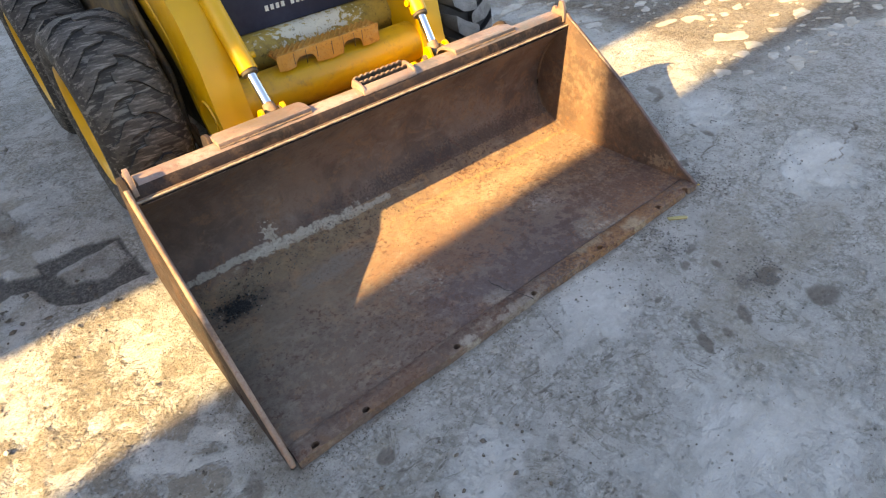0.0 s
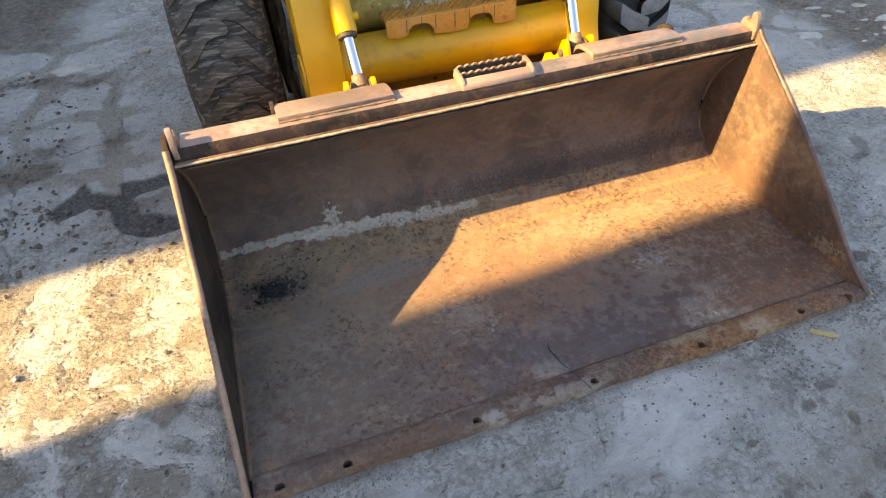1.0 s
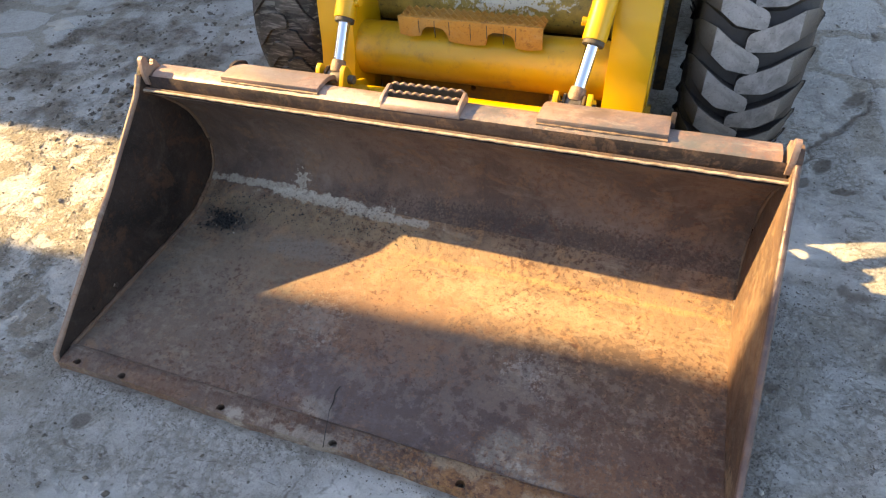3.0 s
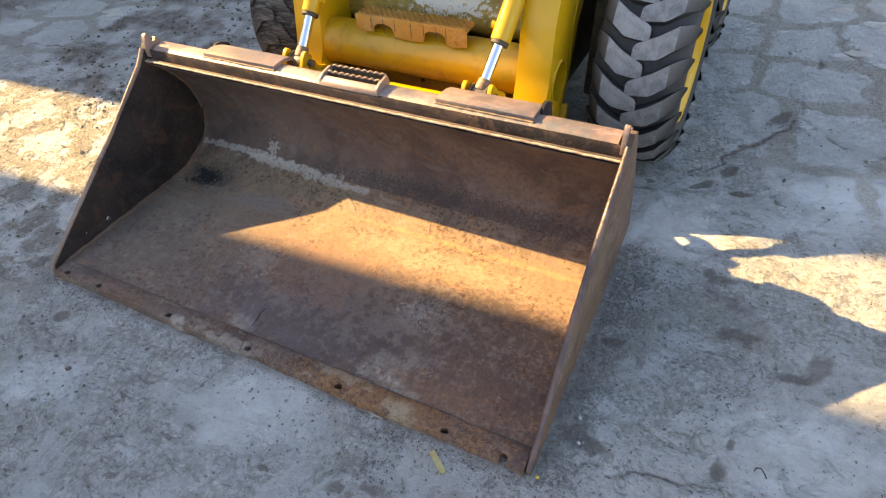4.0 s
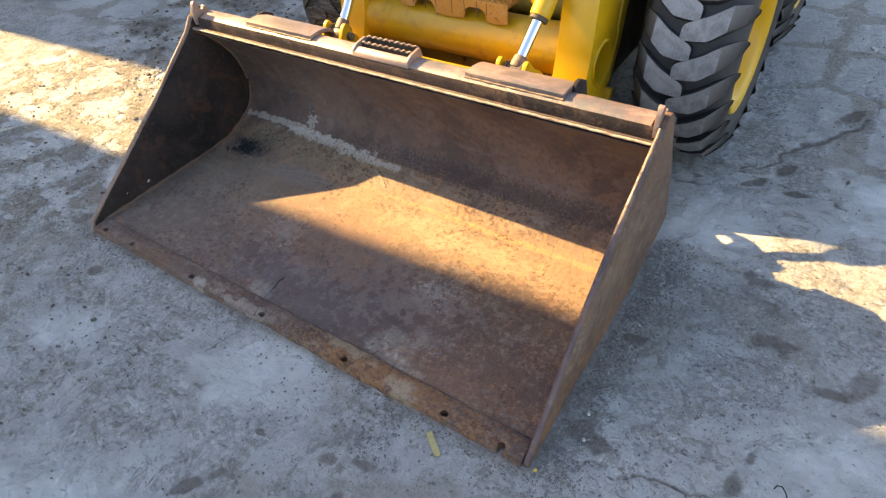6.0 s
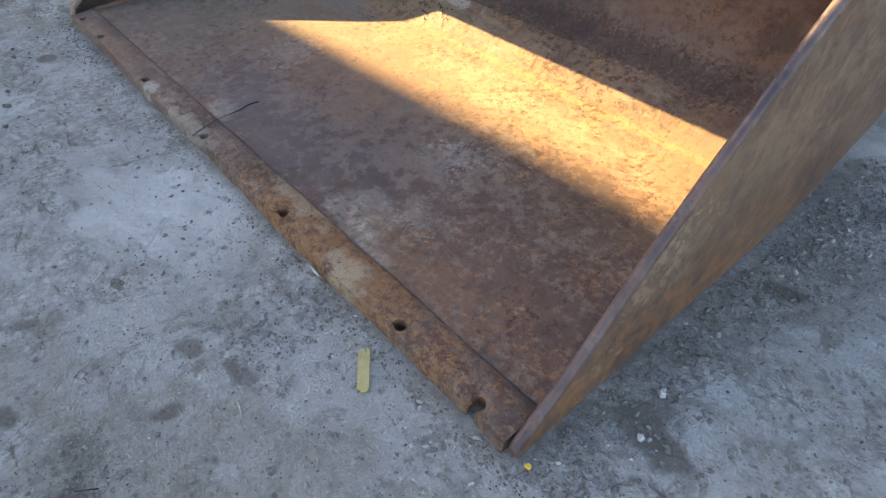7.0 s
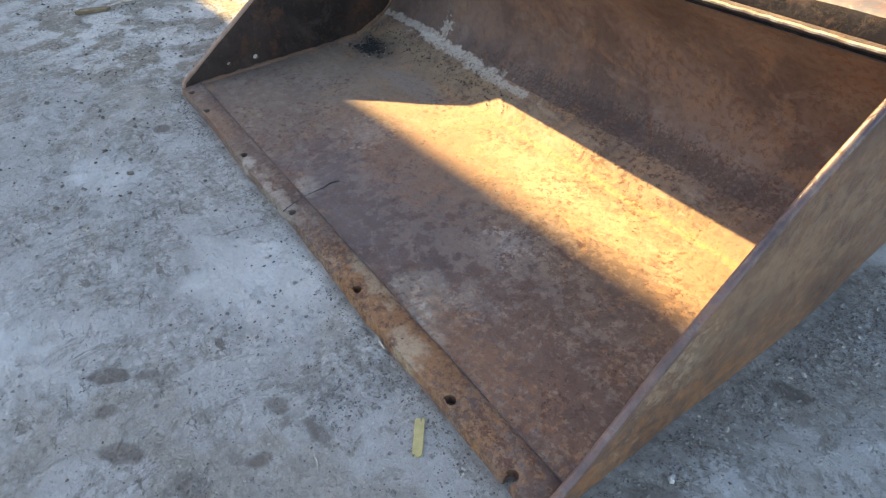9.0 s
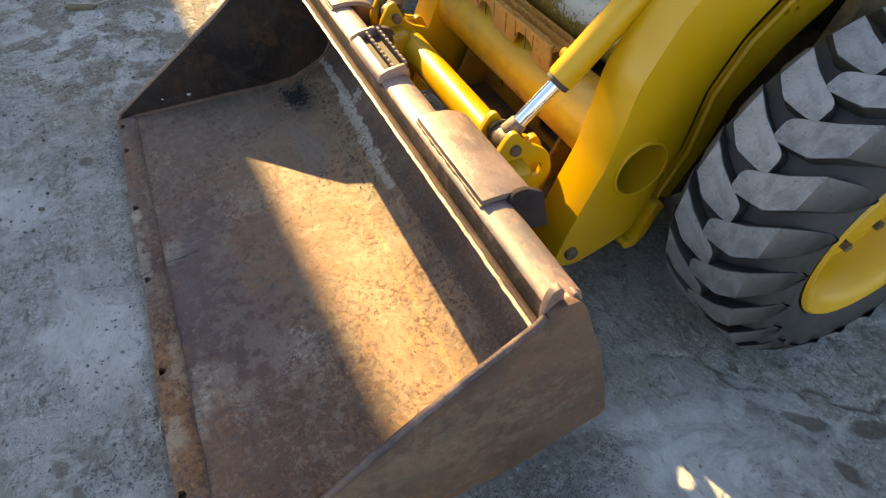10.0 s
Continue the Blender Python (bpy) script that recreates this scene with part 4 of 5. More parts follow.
# rim bar and top beam
part("rim_bar", bevelled(swept([(0.6875, 0.503), (0.6875, 0.5065), (0.6940, 0.5075), (0.6940, 0.503)], -HALF + 0.002, HALF - 0.002, 160, 0.0008, 6), 0.002, 1, 50), M["bare"], bucket, "bare worn steel lip", 50)
BEAM = [(0.699, 0.487), (0.7125, 0.489), (0.7135, 0.510), (0.7140, 0.525), (0.7155, 0.534), (0.7190, 0.5405), (0.7270, 0.546), (0.745, 0.550), (0.770, 0.550), (0.784, 0.546), (0.793, 0.536), (0.798, 0.518), (0.801, 0.495), (0.805, 0.466), (0.810, 0.437), (0.795, 0.436), (0.768, 0.468)]
part("top_beam", swept(BEAM, -HALF + 0.03, HALF - 0.03, 40, 0.0008, 7), M["beam"], bucket, "sun-bleached rounded top beam", 50)

# thin dark strip that paints the shade of the beam's front face
part("front_strip", swept([(0.7005, 0.4885), (0.7105, 0.4915), (0.7112, 0.510), (0.7118, 0.526), (0.7133, 0.5355), (0.7165, 0.5415), (0.7180, 0.540), (0.7165, 0.50), (0.7135, 0.4875)], -HALF + 0.012, HALF - 0.012, 60, 0.0004, 15), M["band"], bucket, "dark strip of painted shade on the beam's front", 50)
for x0, x1, tab in ((-0.629, -0.305, -1), (0.318, 0.634, 1)):
    inner, outer = (x0, x1) if tab > 0 else (x1, x0)
    # a plate that follows the beam and bends down behind it; its inner corner is cut off
    line_in = [(0.730, 0.5500), (0.77, 0.5510), (0.80, 0.5475), (0.826, 0.5395), (0.848, 0.526), (0.862, 0.506)]
    bm = bmesh.new()
    rows = []
    for k, (y, z) in enumerate(line_in):
        cut = tab * (0.0, 0.001, 0.002, 0.004, 0.008, 0.012)[k]
        rows.append([bm.verts.new((inner + cut, y, z + up)) if end == 0 else bm.verts.new((outer, y, z + up)) for end in (0, 1) for up in (0.0, 0.014)])
    for a, b in zip(rows, rows[1:]):
        for p, q in ((0, 1), (1, 3), (3, 2), (2, 0)):
            bm.faces.new((a[p], a[q], b[q], b[p]))
    bm.faces.new([rows[0][i] for i in (0, 1, 3, 2)]), bm.faces.new([rows[-1][i] for i in (0, 2, 3, 1)])
    bmesh.ops.recalc_face_normals(bm, faces=bm.faces)
    bevelled(bm, 0.002, 2, 50)
    wear = part("hook_plate", bm, M["beam"], bucket, "thick flat rusty plate", 40)
    low, high = sorted((outer - tab * 0.001, outer + tab * 0.010))
    rise = 0.567 if tab > 0 else 0.563
    gusset = [(0.776, 0.535), (0.790, 0.560), (0.800, rise + 0.002), (0.826, rise), (0.862, 0.545), (0.885, 0.45), (0.80, 0.45)]
    # the gusset's shaded look is put into its dark colour
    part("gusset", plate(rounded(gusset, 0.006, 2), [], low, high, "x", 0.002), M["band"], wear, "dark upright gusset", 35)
    part("weld_bead", path_tube([(x, 0.730, 0.548) for x in np.linspace(x0, x1, 24)], 0.004, 6, 0.35, 9), M["weld"], wear, "", 60)

for x in (-0.48, -0.29, 0.27, 0.47):
    rib = [(0.812, 0.42), (0.868, 0.27), (0.874, 0.20), (0.905, 0.20), (0.912, 0.44), (0.89, 0.475), (0.84, 0.49)]
    part("mount_rib", plate(rounded(rib, 0.01, 2), [], x, x + 0.02, "x", 0.002), M["back"], bucket, "", 35)

# toothed step on the beam
step = part("step_bracket", plate(rounded([(0.712, 0.538), (0.716, 0.556), (0.735, 0.566), (0.742, 0.562), (0.742, 0.545), (0.73, 0.538)], 0.004, 2), [], -0.106, 0.118, "x", 0.002), M["beam"], bucket, "worn step bracket", 40)
for x in (-0.108, 0.110):
    part("end_piece", plate(rounded([(0.714, 0.535), (0.716, 0.562), (0.735, 0.572), (0.785, 0.578), (0.797, 0.545)], 0.006, 2), [], x, x + 0.009, "x", 0.002), M["beam"], step, "", 35)
for row in range(2):
    y = 0.757 + 0.032 * row
    top = []
    for k in range(109):
        top.append((-0.099 + 0.209 * k / 108, 0.565 + 0.006 * row + 0.0050 * (0.5 - 0.5 * math.cos(2 * math.pi * k / 12))))
    part("tooth_bar", plate([(-0.099, 0.550)] + top + [(0.110, 0.550)], [], y, y + 0.004, "y"), M["grime"], step, "black wavy grip bar")
    # crests use the sunlit edge tone, so their brightness is painted
    part("tooth_crest", path_tube([(x, y + 0.002, z + 0.001) for x, z in top], 0.0036, 8, 0.12, 30 + row), M["lip"], step, "bright crest of the teeth in a sunlit tan", 60)
part("floor_strip", box((-0.098, 0.743, 0.545), (0.109, 0.798, 0.5525), 0.001), M["grime"], step, "black recess under the grip bars")

# grit, crumbs and a crack in the floor


def grains(count, place, low, high, seed, flat=0.7):
    """Many small angular grains in one mesh."""
    rnd = random.Random(seed)
    verts, faces = [], []
    for _ in range(count):
        x, y, z = place(rnd)
        r = low * (high / low) ** rnd.random() ** 1.7
        base = len(verts)
        turn = Euler((rnd.uniform(-0.5, 0.5), rnd.uniform(-0.5, 0.5), rnd.uniform(0, 6.3))).to_matrix()
        sx, sy = rnd.uniform(0.7, 1.3), rnd.uniform(0.6, 1.0)
        for a, b, c in ((1, 0, 0), (0.2, 1, 0), (-1, 0.1, 0), (0.1, -1, 0), (0.15, 0.2, 1), (-0.1, 0.1, -1), (0.7, 0.6, 0.5), (-0.6, -0.5, 0.6)):
            j = rnd.uniform(0.8, 1.2)
            v = turn @ Vector((a * sx * j, b * sy * j, c * flat * j)) * r
            verts.append((x + v.x, y + v.y, z + v.z + 0.25 * r))
        for f in ((0, 6, 4), (6, 1, 4), (1, 2, 4), (2, 7, 4), (7, 3, 4), (3, 0, 4), (0, 1, 6), (2, 3, 7), (1, 0, 5), (2, 1, 5), (3, 2, 5), (0, 3, 5)):
            faces.append([base + i for i in f])
    return verts, faces


def loose(name, count, place, low, high, seed, material, label, category, flat=0.7):
    verts, faces = grains(count, place, low, high, seed, flat)
    me = bpy.data.meshes.new(name)
    me.from_pydata(verts, [], faces)
    me.materials.append(material)
    return tagged(new(name, me), label, category, kind="stuff")


def grit_place(rnd):
    a, r = rnd.uniform(0, 6.28), abs(rnd.gauss(0, 0.56))
    x, y = -0.768 + 0.074 * r * math.cos(a) * (1 + 0.25 * math.sin(3 * a + 1)), 0.652 + 0.046 * r * math.sin(a) * (1 + 0.2 * math.cos(2 * a))
    return max(x, -0.90), y, 0.021 + max(0, y - 0.66) * 0.4 + 0.006 * max(0, 1 - r)


loose("black_grit", 1400, grit_place, 0.0018, 0.0052, 31, M["grit"], "small heap of shiny black grit in the bucket", "grit")

loose("pale_grit", 45, grit_place, 0.0016, 0.003, 32, M["pale"], "few pale grains in the black grit", "grit")


def crumb_place(rnd):
    x = rnd.uniform(-0.88, -0.05)
    y = 0.70 + rnd.gauss(0.03, 0.03)
    return x, y, 0.020 + max(0, y - 0.66) * 0.42


loose("crumbs", 520, crumb_place, 0.0012, 0.0042, 33, M["grit"], "scattered dark crumbs along the bucket crease", "crumbs")
crack = [(-0.066, 0.162, 0.0185), (-0.070, 0.14, 0.0190), (-0.062, 0.115, 0.0190), (-0.060, 0.085, 0.0190), (-0.050, 0.062, 0.0255), (-0.040, 0.03, 0.0255), (-0.030, 0.0, 0.0255), (-0.026, -0.012, 0.023)]
bm = path_tube(crack, 0.0012, 5, 0.6, 12)
part("crack", bm, M["grit"], bucket, "thin dark crack through the edge")

# ---- loader ----
MX = 0.03
loader = thing("skid_steer_loader", "yellow skid steer loader with dusty tyres and grimy steel", "loader", (MX, 1.6, 0))
loader_at = Matrix.Translation((-MX, -1.6, 0))


def lpart(name, bm, material, parent=None, label="", smooth=40):
    """A part of the loader, given in world places."""
    ob = part(name, bm, material, parent or loader, label, smooth)
    if parent is None:
        ob.matrix_parent_inverse = loader_at
    return ob


ARM = [(0.985, 0.180), (1.015, 0.285), (1.093, 0.470), (1.130, 0.660), (1.20, 0.795), (1.42, 1.02), (1.70, 1.22), (1.80, 1.10), (1.52, 0.86), (1.385, 0.72), (1.325, 0.60), (1.305, 0.44), (1.215, 0.215), (1.06, 0.160)]
FLANGE_EDGE = [(y + 0.030, z - 0.022) for y, z in ((1.262, 0.310), (1.322, 0.44), (1.343, 0.592), (1.402, 0.708), (1.535, 0.845), (1.82, 1.085))]
FLANGE = FLANGE_EDGE + [(1.93, 0.98), (1.70, 0.77), (1.55, 0.645), (1.455, 0.53), (1.415, 0.40), (1.345, 0.27)]
for sign, x0, x1 in ((-1, -0.500, -0.378), (1, 0.438, 0.558)):
    arm = lpart("lift_arm", plate(rounded(ARM, 0.03, 4), [ring((1.196, 0.428), 0.070, 28)], x0, x1, "x", 0.010), M["yellow"], None, "glossy yellow box-section lift arm", 30)
    xo = x1 if sign > 0 else x0
    collar = lathe([(0.0695, -0.100), (0.0695, 0.004), (0.072, 0.006), (0.076, 0.005), (0.078, 0.0), (0.078, -0.01)], 32)
    if sign < 0:
        bmesh.ops.scale(collar, vec=(-1, 1, 1), verts=collar.verts)
    collar.transform(Matrix.Translation((xo, 1.196, 0.428)))
    part("pivot_collar", collar, M["yellow"], arm, "", 40)
    low, high = sorted((xo - sign * 0.095, xo - sign * 0.103))
    part("pivot_cap", plate(ring((1.196, 0.428), 0.072, 24), [], low, high, "x"), M["brown"], arm)
    low, high = sorted((xo - sign * 0.020, xo - sign * 0.034))
    part("rear_flange", plate(rounded(FLANGE, 0.015, 3), [ring(c, 0.008, 10) for c in ((1.515, 0.735), (1.535, 0.76), (1.545, 0.735))], low, high, "x", 0.004), M["yellow"], arm, "", 30)
    lip = path_tube([(xo - sign * 0.018, y + 0.004, z - 0.002) for y, z in FLANGE_EDGE], 0.008, 8)
    part("flange_lip", lip, M["yellow"], arm, "", 60)
    # strip hooked round under the arm
    tab = plate(rounded([(1.228, 0.205), (1.268, 0.300), (1.296, 0.292), (1.258, 0.200), (1.232, 0.170), (1.198, 0.172), (1.186, 0.196), (1.200, 0.204), (1.212, 0.192)], 0.006, 3), [], *sorted((xo - sign * 0.035, xo + sign * 0.018)), "x", 0.004)
    part("bent_tab", tab, M["yellow"], arm, "", 30)
    low, high = sorted((xo + sign * 0.0, xo + sign * 0.008))
    part("pin", tube((xo - sign * 0.02, 1.035, 0.215), (xo + sign * 0.012, 1.035, 0.215), 0.018, 16, None, None, 0.003), M["steel"], arm, "", 40)

# cross tube with the serrated step
cross = lpart("cross_tube", tube((-0.38, 1.185, 0.455), (0.44, 1.185, 0.455), 0.088, 48), M["dirty"], None, "thick dusty yellow cross tube", 40)
upper = lpart("upper_tube", tube((-0.38, 1.385, 0.545), (0.44, 1.385, 0.545), 0.075, 40), M["worn"], None, "yellow tube worn to pale metal", 40)
front = [(-0.218, 0.604), (0.242, 0.604), (0.242, 0.536), (0.200, 0.530), (0.160, 0.534), (0.157, 0.556), (0.148, 0.570), (0.128, 0.576), (0.090, 0.576), (0.074, 0.566), (0.067, 0.534)]
front += [(0.020, 0.529), (-0.030, 0.533), (-0.052, 0.536), (-0.058, 0.556), (-0.070, 0.572), (-0.095, 0.578), (-0.125, 0.576), (-0.140, 0.562), (-0.146, 0.545), (-0.180, 0.540), (-0.216, 0.546)]
foot = lpart("foot_step", plate(front, [], 1.120, 1.128, "y", 0.002), M["step"], None, "oxidised orange step with notched front", 30)
bm = box((-0.214, 1.128, 0.584), (0.238, 1.212, 0.592), 0.002)
part("tread", bm, M["step"], foot)
for row in range(3):
    y = 1.128 + 0.028 * row
    top = [(-0.214 + 0.452 * k / 40, 0.602 + (0.009 if k % 2 else 0.0)) for k in range(41)]
    part("tooth_bar", plate([(-0.214, 0.587)] + top + [(0.238, 0.587)], [], y, y + 0.006, "y"), M["step"], foot)
for k, x in enumerate((-0.150, -0.098, -0.050, 0.018, 0.070, 0.122, 0.160)):
    part("gap", box((x, 1.1188, 0.556 - 0.012 * (k % 2)), (x + 0.0022, 1.1212, 0.598), 0.0), M["grime"], foot)

# tilt cylinders
for x, foot_x in ((-0.360, -0.358), (0.400, 0.378)):
    low, end, high = Vector((foot_x, 0.930, 0.490)), Vector((x, 1.043, 0.618)), Vector((x + (x - foot_x) * 2, 1.345, 0.965))
    cyl = lpart("tilt_cylinder", tube(end, high, 0.0335, 32, None, None, 0.004), M["yellow"], None, "yellow hydraulic tilt cylinder", 40)
    way = (end - low).normalized()
    part("end_gland", tube(end - way * 0.012, end + way * 0.003, 0.030, 28, None, None, 0.003), M["grime"], cyl, "", 40)
    part("rod", tube(low, end, 0.0185, 28), M["chrome"], cyl, "polished chrome piston rod", 40)
    eye = tube((foot_x - 0.022, 0.925, 0.480), (foot_x + 0.022, 0.925, 0.480), 0.030, 24, None, None, 0.004)
    part("rod_eye", eye, M["steel"], cyl, "rusty rod eye", 40)
    part("clevis", tube(low + way * 0.006, low + way * 0.045, 0.027, 20, 0.021, None, 0.004), M["weld"], cyl, "rusty forged rod end", 40)
    for cheek in (-0.030, 0.024):
        part("cheek", plate(rounded([(0.893, 0.452), (0.955, 0.452), (0.962, 0.496), (0.935, 0.520), (0.900, 0.512)], 0.014, 3), [ring((0.925, 0.482), 0.013, 14)], foot_x + cheek, foot_x + cheek + 0.007, "x", 0.002), M["brown"], cyl, "", 35)
    inward = 1 if x < 0 else -1
    port = tube(end + way * 0.05 + Vector((inward * 0.02, 0.0, 0.0)), end + way * 0.05 + Vector((inward * 0.048, -0.004, 0.004)), 0.012, 12)
    part("hose_port", port, M["yellow"], cyl, "", 40)

# attachment frame behind the bucket
frame_tube = lpart("attach_tube", tube((-0.40, 0.965, 0.392), (0.335, 0.965, 0.392), 0.044, 32), M["yellow"], None, "yellow coupler tube", 40)
for x, way in ((-0.385, 1), (0.318, -1)):
    flare = lathe([(0.040, 0.03 * way), (0.052, 0.012 * way), (0.056, 0.0), (0.050, -0.008 * way), (0.030, -0.010 * way)], 32)
    flare.transform(Matrix.Translation((x, 0.965, 0.392)))
    part("flange", flare, M["dirty"], frame_tube, "flared tube end", 40)
LUG = [(0.875, 0.36), (0.872, 0.47), (0.905, 0.525), (0.925, 0.532), (0.940, 0.505), (0.955, 0.465), (0.99, 0.442), (1.03, 0.43), (1.035, 0.39), (1.0, 0.33), (0.94, 0.30)]
LUG_WIDE = LUG[:4] + [(0.944, 0.508), (0.962, 0.487), (0.994, 0.470), (1.022, 0.445)] + LUG[8:]
for x in (-0.405, -0.322, 0.330, 0.422):
    lpart("coupler_lug", plate(rounded(LUG_WIDE if x > 0.4 else LUG, 0.016, 3), [ring((0.925, 0.482), 0.013, 14)] + ([ring((0.984, 0.406), 0.021, 18)] if x > 0.4 else []), x - 0.007, x + 0.007, "x", 0.002), M["yellow"], None, "curved yellow coupler lug", 35)
for x in (-0.36, 0.376):
    lpart("coupler_pin", tube((x - 0.062, 0.925, 0.482), (x + 0.062, 0.925, 0.482), 0.014, 16, None, None, 0.002), M["steel"], None, "greasy steel pin", 40)
    lpart("coupler_plate", plate(rounded([(x - 0.10, 0.10), (x + 0.10, 0.10), (x + 0.10, 0.455), (x - 0.10, 0.455)], 0.02, 3), [], 0.893, 0.945, "y", 0.003), M["dirty"], None, "yellow coupler plate", 35)
    lpart("coupler_link", plate(rounded([(0.96, 0.20), (0.96, 0.40), (1.04, 0.44), (1.10, 0.30), (1.05, 0.18)], 0.02, 3), [], x - 0.05, x - 0.03, "x", 0.003), M["dirty"], None, "", 35)

# hoses and brackets beside the arms
for x, sign, back in ((-0.520, -1, 0.07),):
    for k in range(2):
        points = [(x + 0.012 * k, 1.27 + back + 0.03 * k, 0.22), (x + 0.015 * sign, 1.33 + back + 0.03 * k, 0.36), (x - 0.01 * sign, 1.40 + back + 0.03 * k, 0.54), (x, 1.50 + back + 0.03 * k, 0.70), (x + 0.01, 1.66 + back, 0.86)]
        lpart("hydraulic_hose", path_tube(points, 0.011, 10), M["brown"], None, "oily black hydraulic hose", 60)
    for y, z in ((1.36 + back, 0.30), (1.42 + back, 0.47), (1.50 + back, 0.62)):
        lpart("hose_clamp", plate(rounded([(y - 0.03, z - 0.035), (y + 0.045, z - 0.03), (y + 0.04, z + 0.03), (y - 0.025, z + 0.035)], 0.01, 2), [ring((y, z), 0.012, 10)], x - 0.016, x + 0.016, "x", 0.003), M["weld"], None, "rusty hose clamp", 35)

# body
body = lpart("chassis", box((-0.42, 1.42, 0.20), (0.48, 3.15, 0.62), 0.02), M["brown"], None, "dark greasy chassis", 30)
slot = rounded([(0.06, 0.225), (0.20, 0.225), (0.20, 0.262), (0.06, 0.262)], 0.008, 3)
lpart("cross_member", plate(rounded([(-0.372, 0.17), (0.43, 0.17), (0.43, 0.372), (0.22, 0.38), (-0.20, 0.372), (-0.372, 0.38)], 0.01, 2), [slot, ring((-0.18, 0.25), 0.016, 14), ring((-0.02, 0.31), 0.010, 12)], 1.235, 1.247, "y", 0.003), M["drip"], None, "yellow cross member streaked with oil and dirt", 30)
for x in (-0.30, 0.26):
    lpart("stiffener", plate(rounded([(1.10, 0.20), (1.235, 0.19), (1.235, 0.36), (1.19, 0.37)], 0.01, 2), [], x, x + 0.012, "x", 0.002), M["drip"], None, "", 30)
belly = lpart("belly_plate", box((-0.40, 1.06, 0.17), (0.46, 1.50, 0.20), 0.008), M["brown"], None, "", 30)
for x0, x1 in ((-0.545, -0.505), (0.565, 0.605)):
    lpart("frame_side", plate(rounded([(1.52, 0.20), (1.60, 0.62), (1.72, 0.92), (3.2, 0.95), (3.2, 0.25), (2.0, 0.18)], 0.04, 3), [], x0, x1, "x", 0.006), M["brown"], None, "grimy oily frame side", 30)
panel = lpart("front_panel", plate(rounded([(-0.40, 1.405), (0.46, 1.405), (0.46, 1.44), (-0.40, 1.44)], 0.005, 2), [], 0.62, 1.05, "z", 0.004), M["black"], None, "black front panel", 30)
hood = lpart("cab_floor", box((-0.42, 1.44, 0.62), (0.48, 3.0, 1.02), 0.03), M["grime"], None, "dark machine body", 30)
for k in range(9):
    x = -0.095 + 0.024 * k + (0.02 if k > 3 else 0)
    part("letter_bar", box((x, 1.4015, 0.682), (x + 0.014, 1.4045, 0.702), 0.0), M["letter"], panel)


# wheels
def wheel_mesh(worn):
    """Meshes of one wheel round the x axis; the outside looks along +x."""
    R = 0.384
    tyre = lathe([(0.205, -0.105), (0.235, -0.125), (0.29, -0.152), (0.34, -0.153), (0.366, -0.138), (R, -0.09), (R + 0.003, 0.0), (R, 0.09), (0.366, 0.138), (0.34, 0.153), (0.29, 0.152), (0.258, 0.140), (0.242, 0.126), (0.205, 0.105)], 72)
    rim = lathe([(0.200, -0.10), (0.228, -0.112), (0.232, -0.105), (0.208, -0.09), (0.196, -0.02), (0.196, 0.05), (0.206, 0.110), (0.240, 0.128), (0.247, 0.138), (0.240, 0.145), (0.220, 0.138), (0.200, 0.118), (0.188, 0.070), (0.178, 0.040), (0.150, 0.034), (0.120, 0.046), (0.085, 0.048), (0.080, 0.035), (0.0, 0.035)], 64)
    if worn:
        for v in rim.verts:
            v.co.x -= 0.004 if v.co.x > 0 else 0.0
    lugs = []
    rnd = random.Random(19)
    count, tall = 22, 0.015 if worn else 0.030
    for side in (1, -1):
        bm = bmesh.new()
        # a lug runs from the shoulder inwards, then bends round the tyre to a rounded end past the middle
        centre = [(0.166, -0.074, 0.004), (0.152, -0.055, 0.027), (0.142, -0.046, 0.032), (0.105, -0.020, 0.036), (0.068, 0.006, 0.037), (0.056, 0.013, 0.036), (0.025, 0.022, 0.031), (-0.008, 0.030, 0.025), (-0.017, 0.032, 0.021), (-0.022, 0.033, 0.013)]
        if worn:
            centre = [(a * 0.93, along + 0.012 * math.sin(40 * a) + rnd.uniform(-0.006, 0.006), half * rnd.uniform(0.72, 1.02)) for a, along, half in centre]
        rows = []
        for a, along, half in centre:
            drop = 0.0 if a < 0.095 else (a - 0.095) * 0.55
            base = R - 0.012 - max(0, a - 0.085) * 0.55
            top = R + tall - drop * (0.9 if not worn else 0.8) - max(0, a - 0.125) * 1.4
            row = []
            for s, r, shrink in ((-1, base, 1.10), (-1, top - 0.002, 1.0), (-1, top, 0.95), (1, top, 0.95), (1, top - 0.002, 1.0), (1, base, 1.10)):
                ang = (along + s * half * shrink * 1.02) / R
                row.append(bm.verts.new((side * a, r * math.cos(ang), r * math.sin(ang))))
            rows.append(row)
        for p, q in zip(rows, rows[1:]):
            for i in range(5):
                bm.faces.new((p[i], q[i], q[i + 1], p[i + 1]))
        bm.faces.new(rows[0]), bm.faces.new(rows[-1][::-1])
        lugs.append(bm)
    return tyre, rim, lugs, count


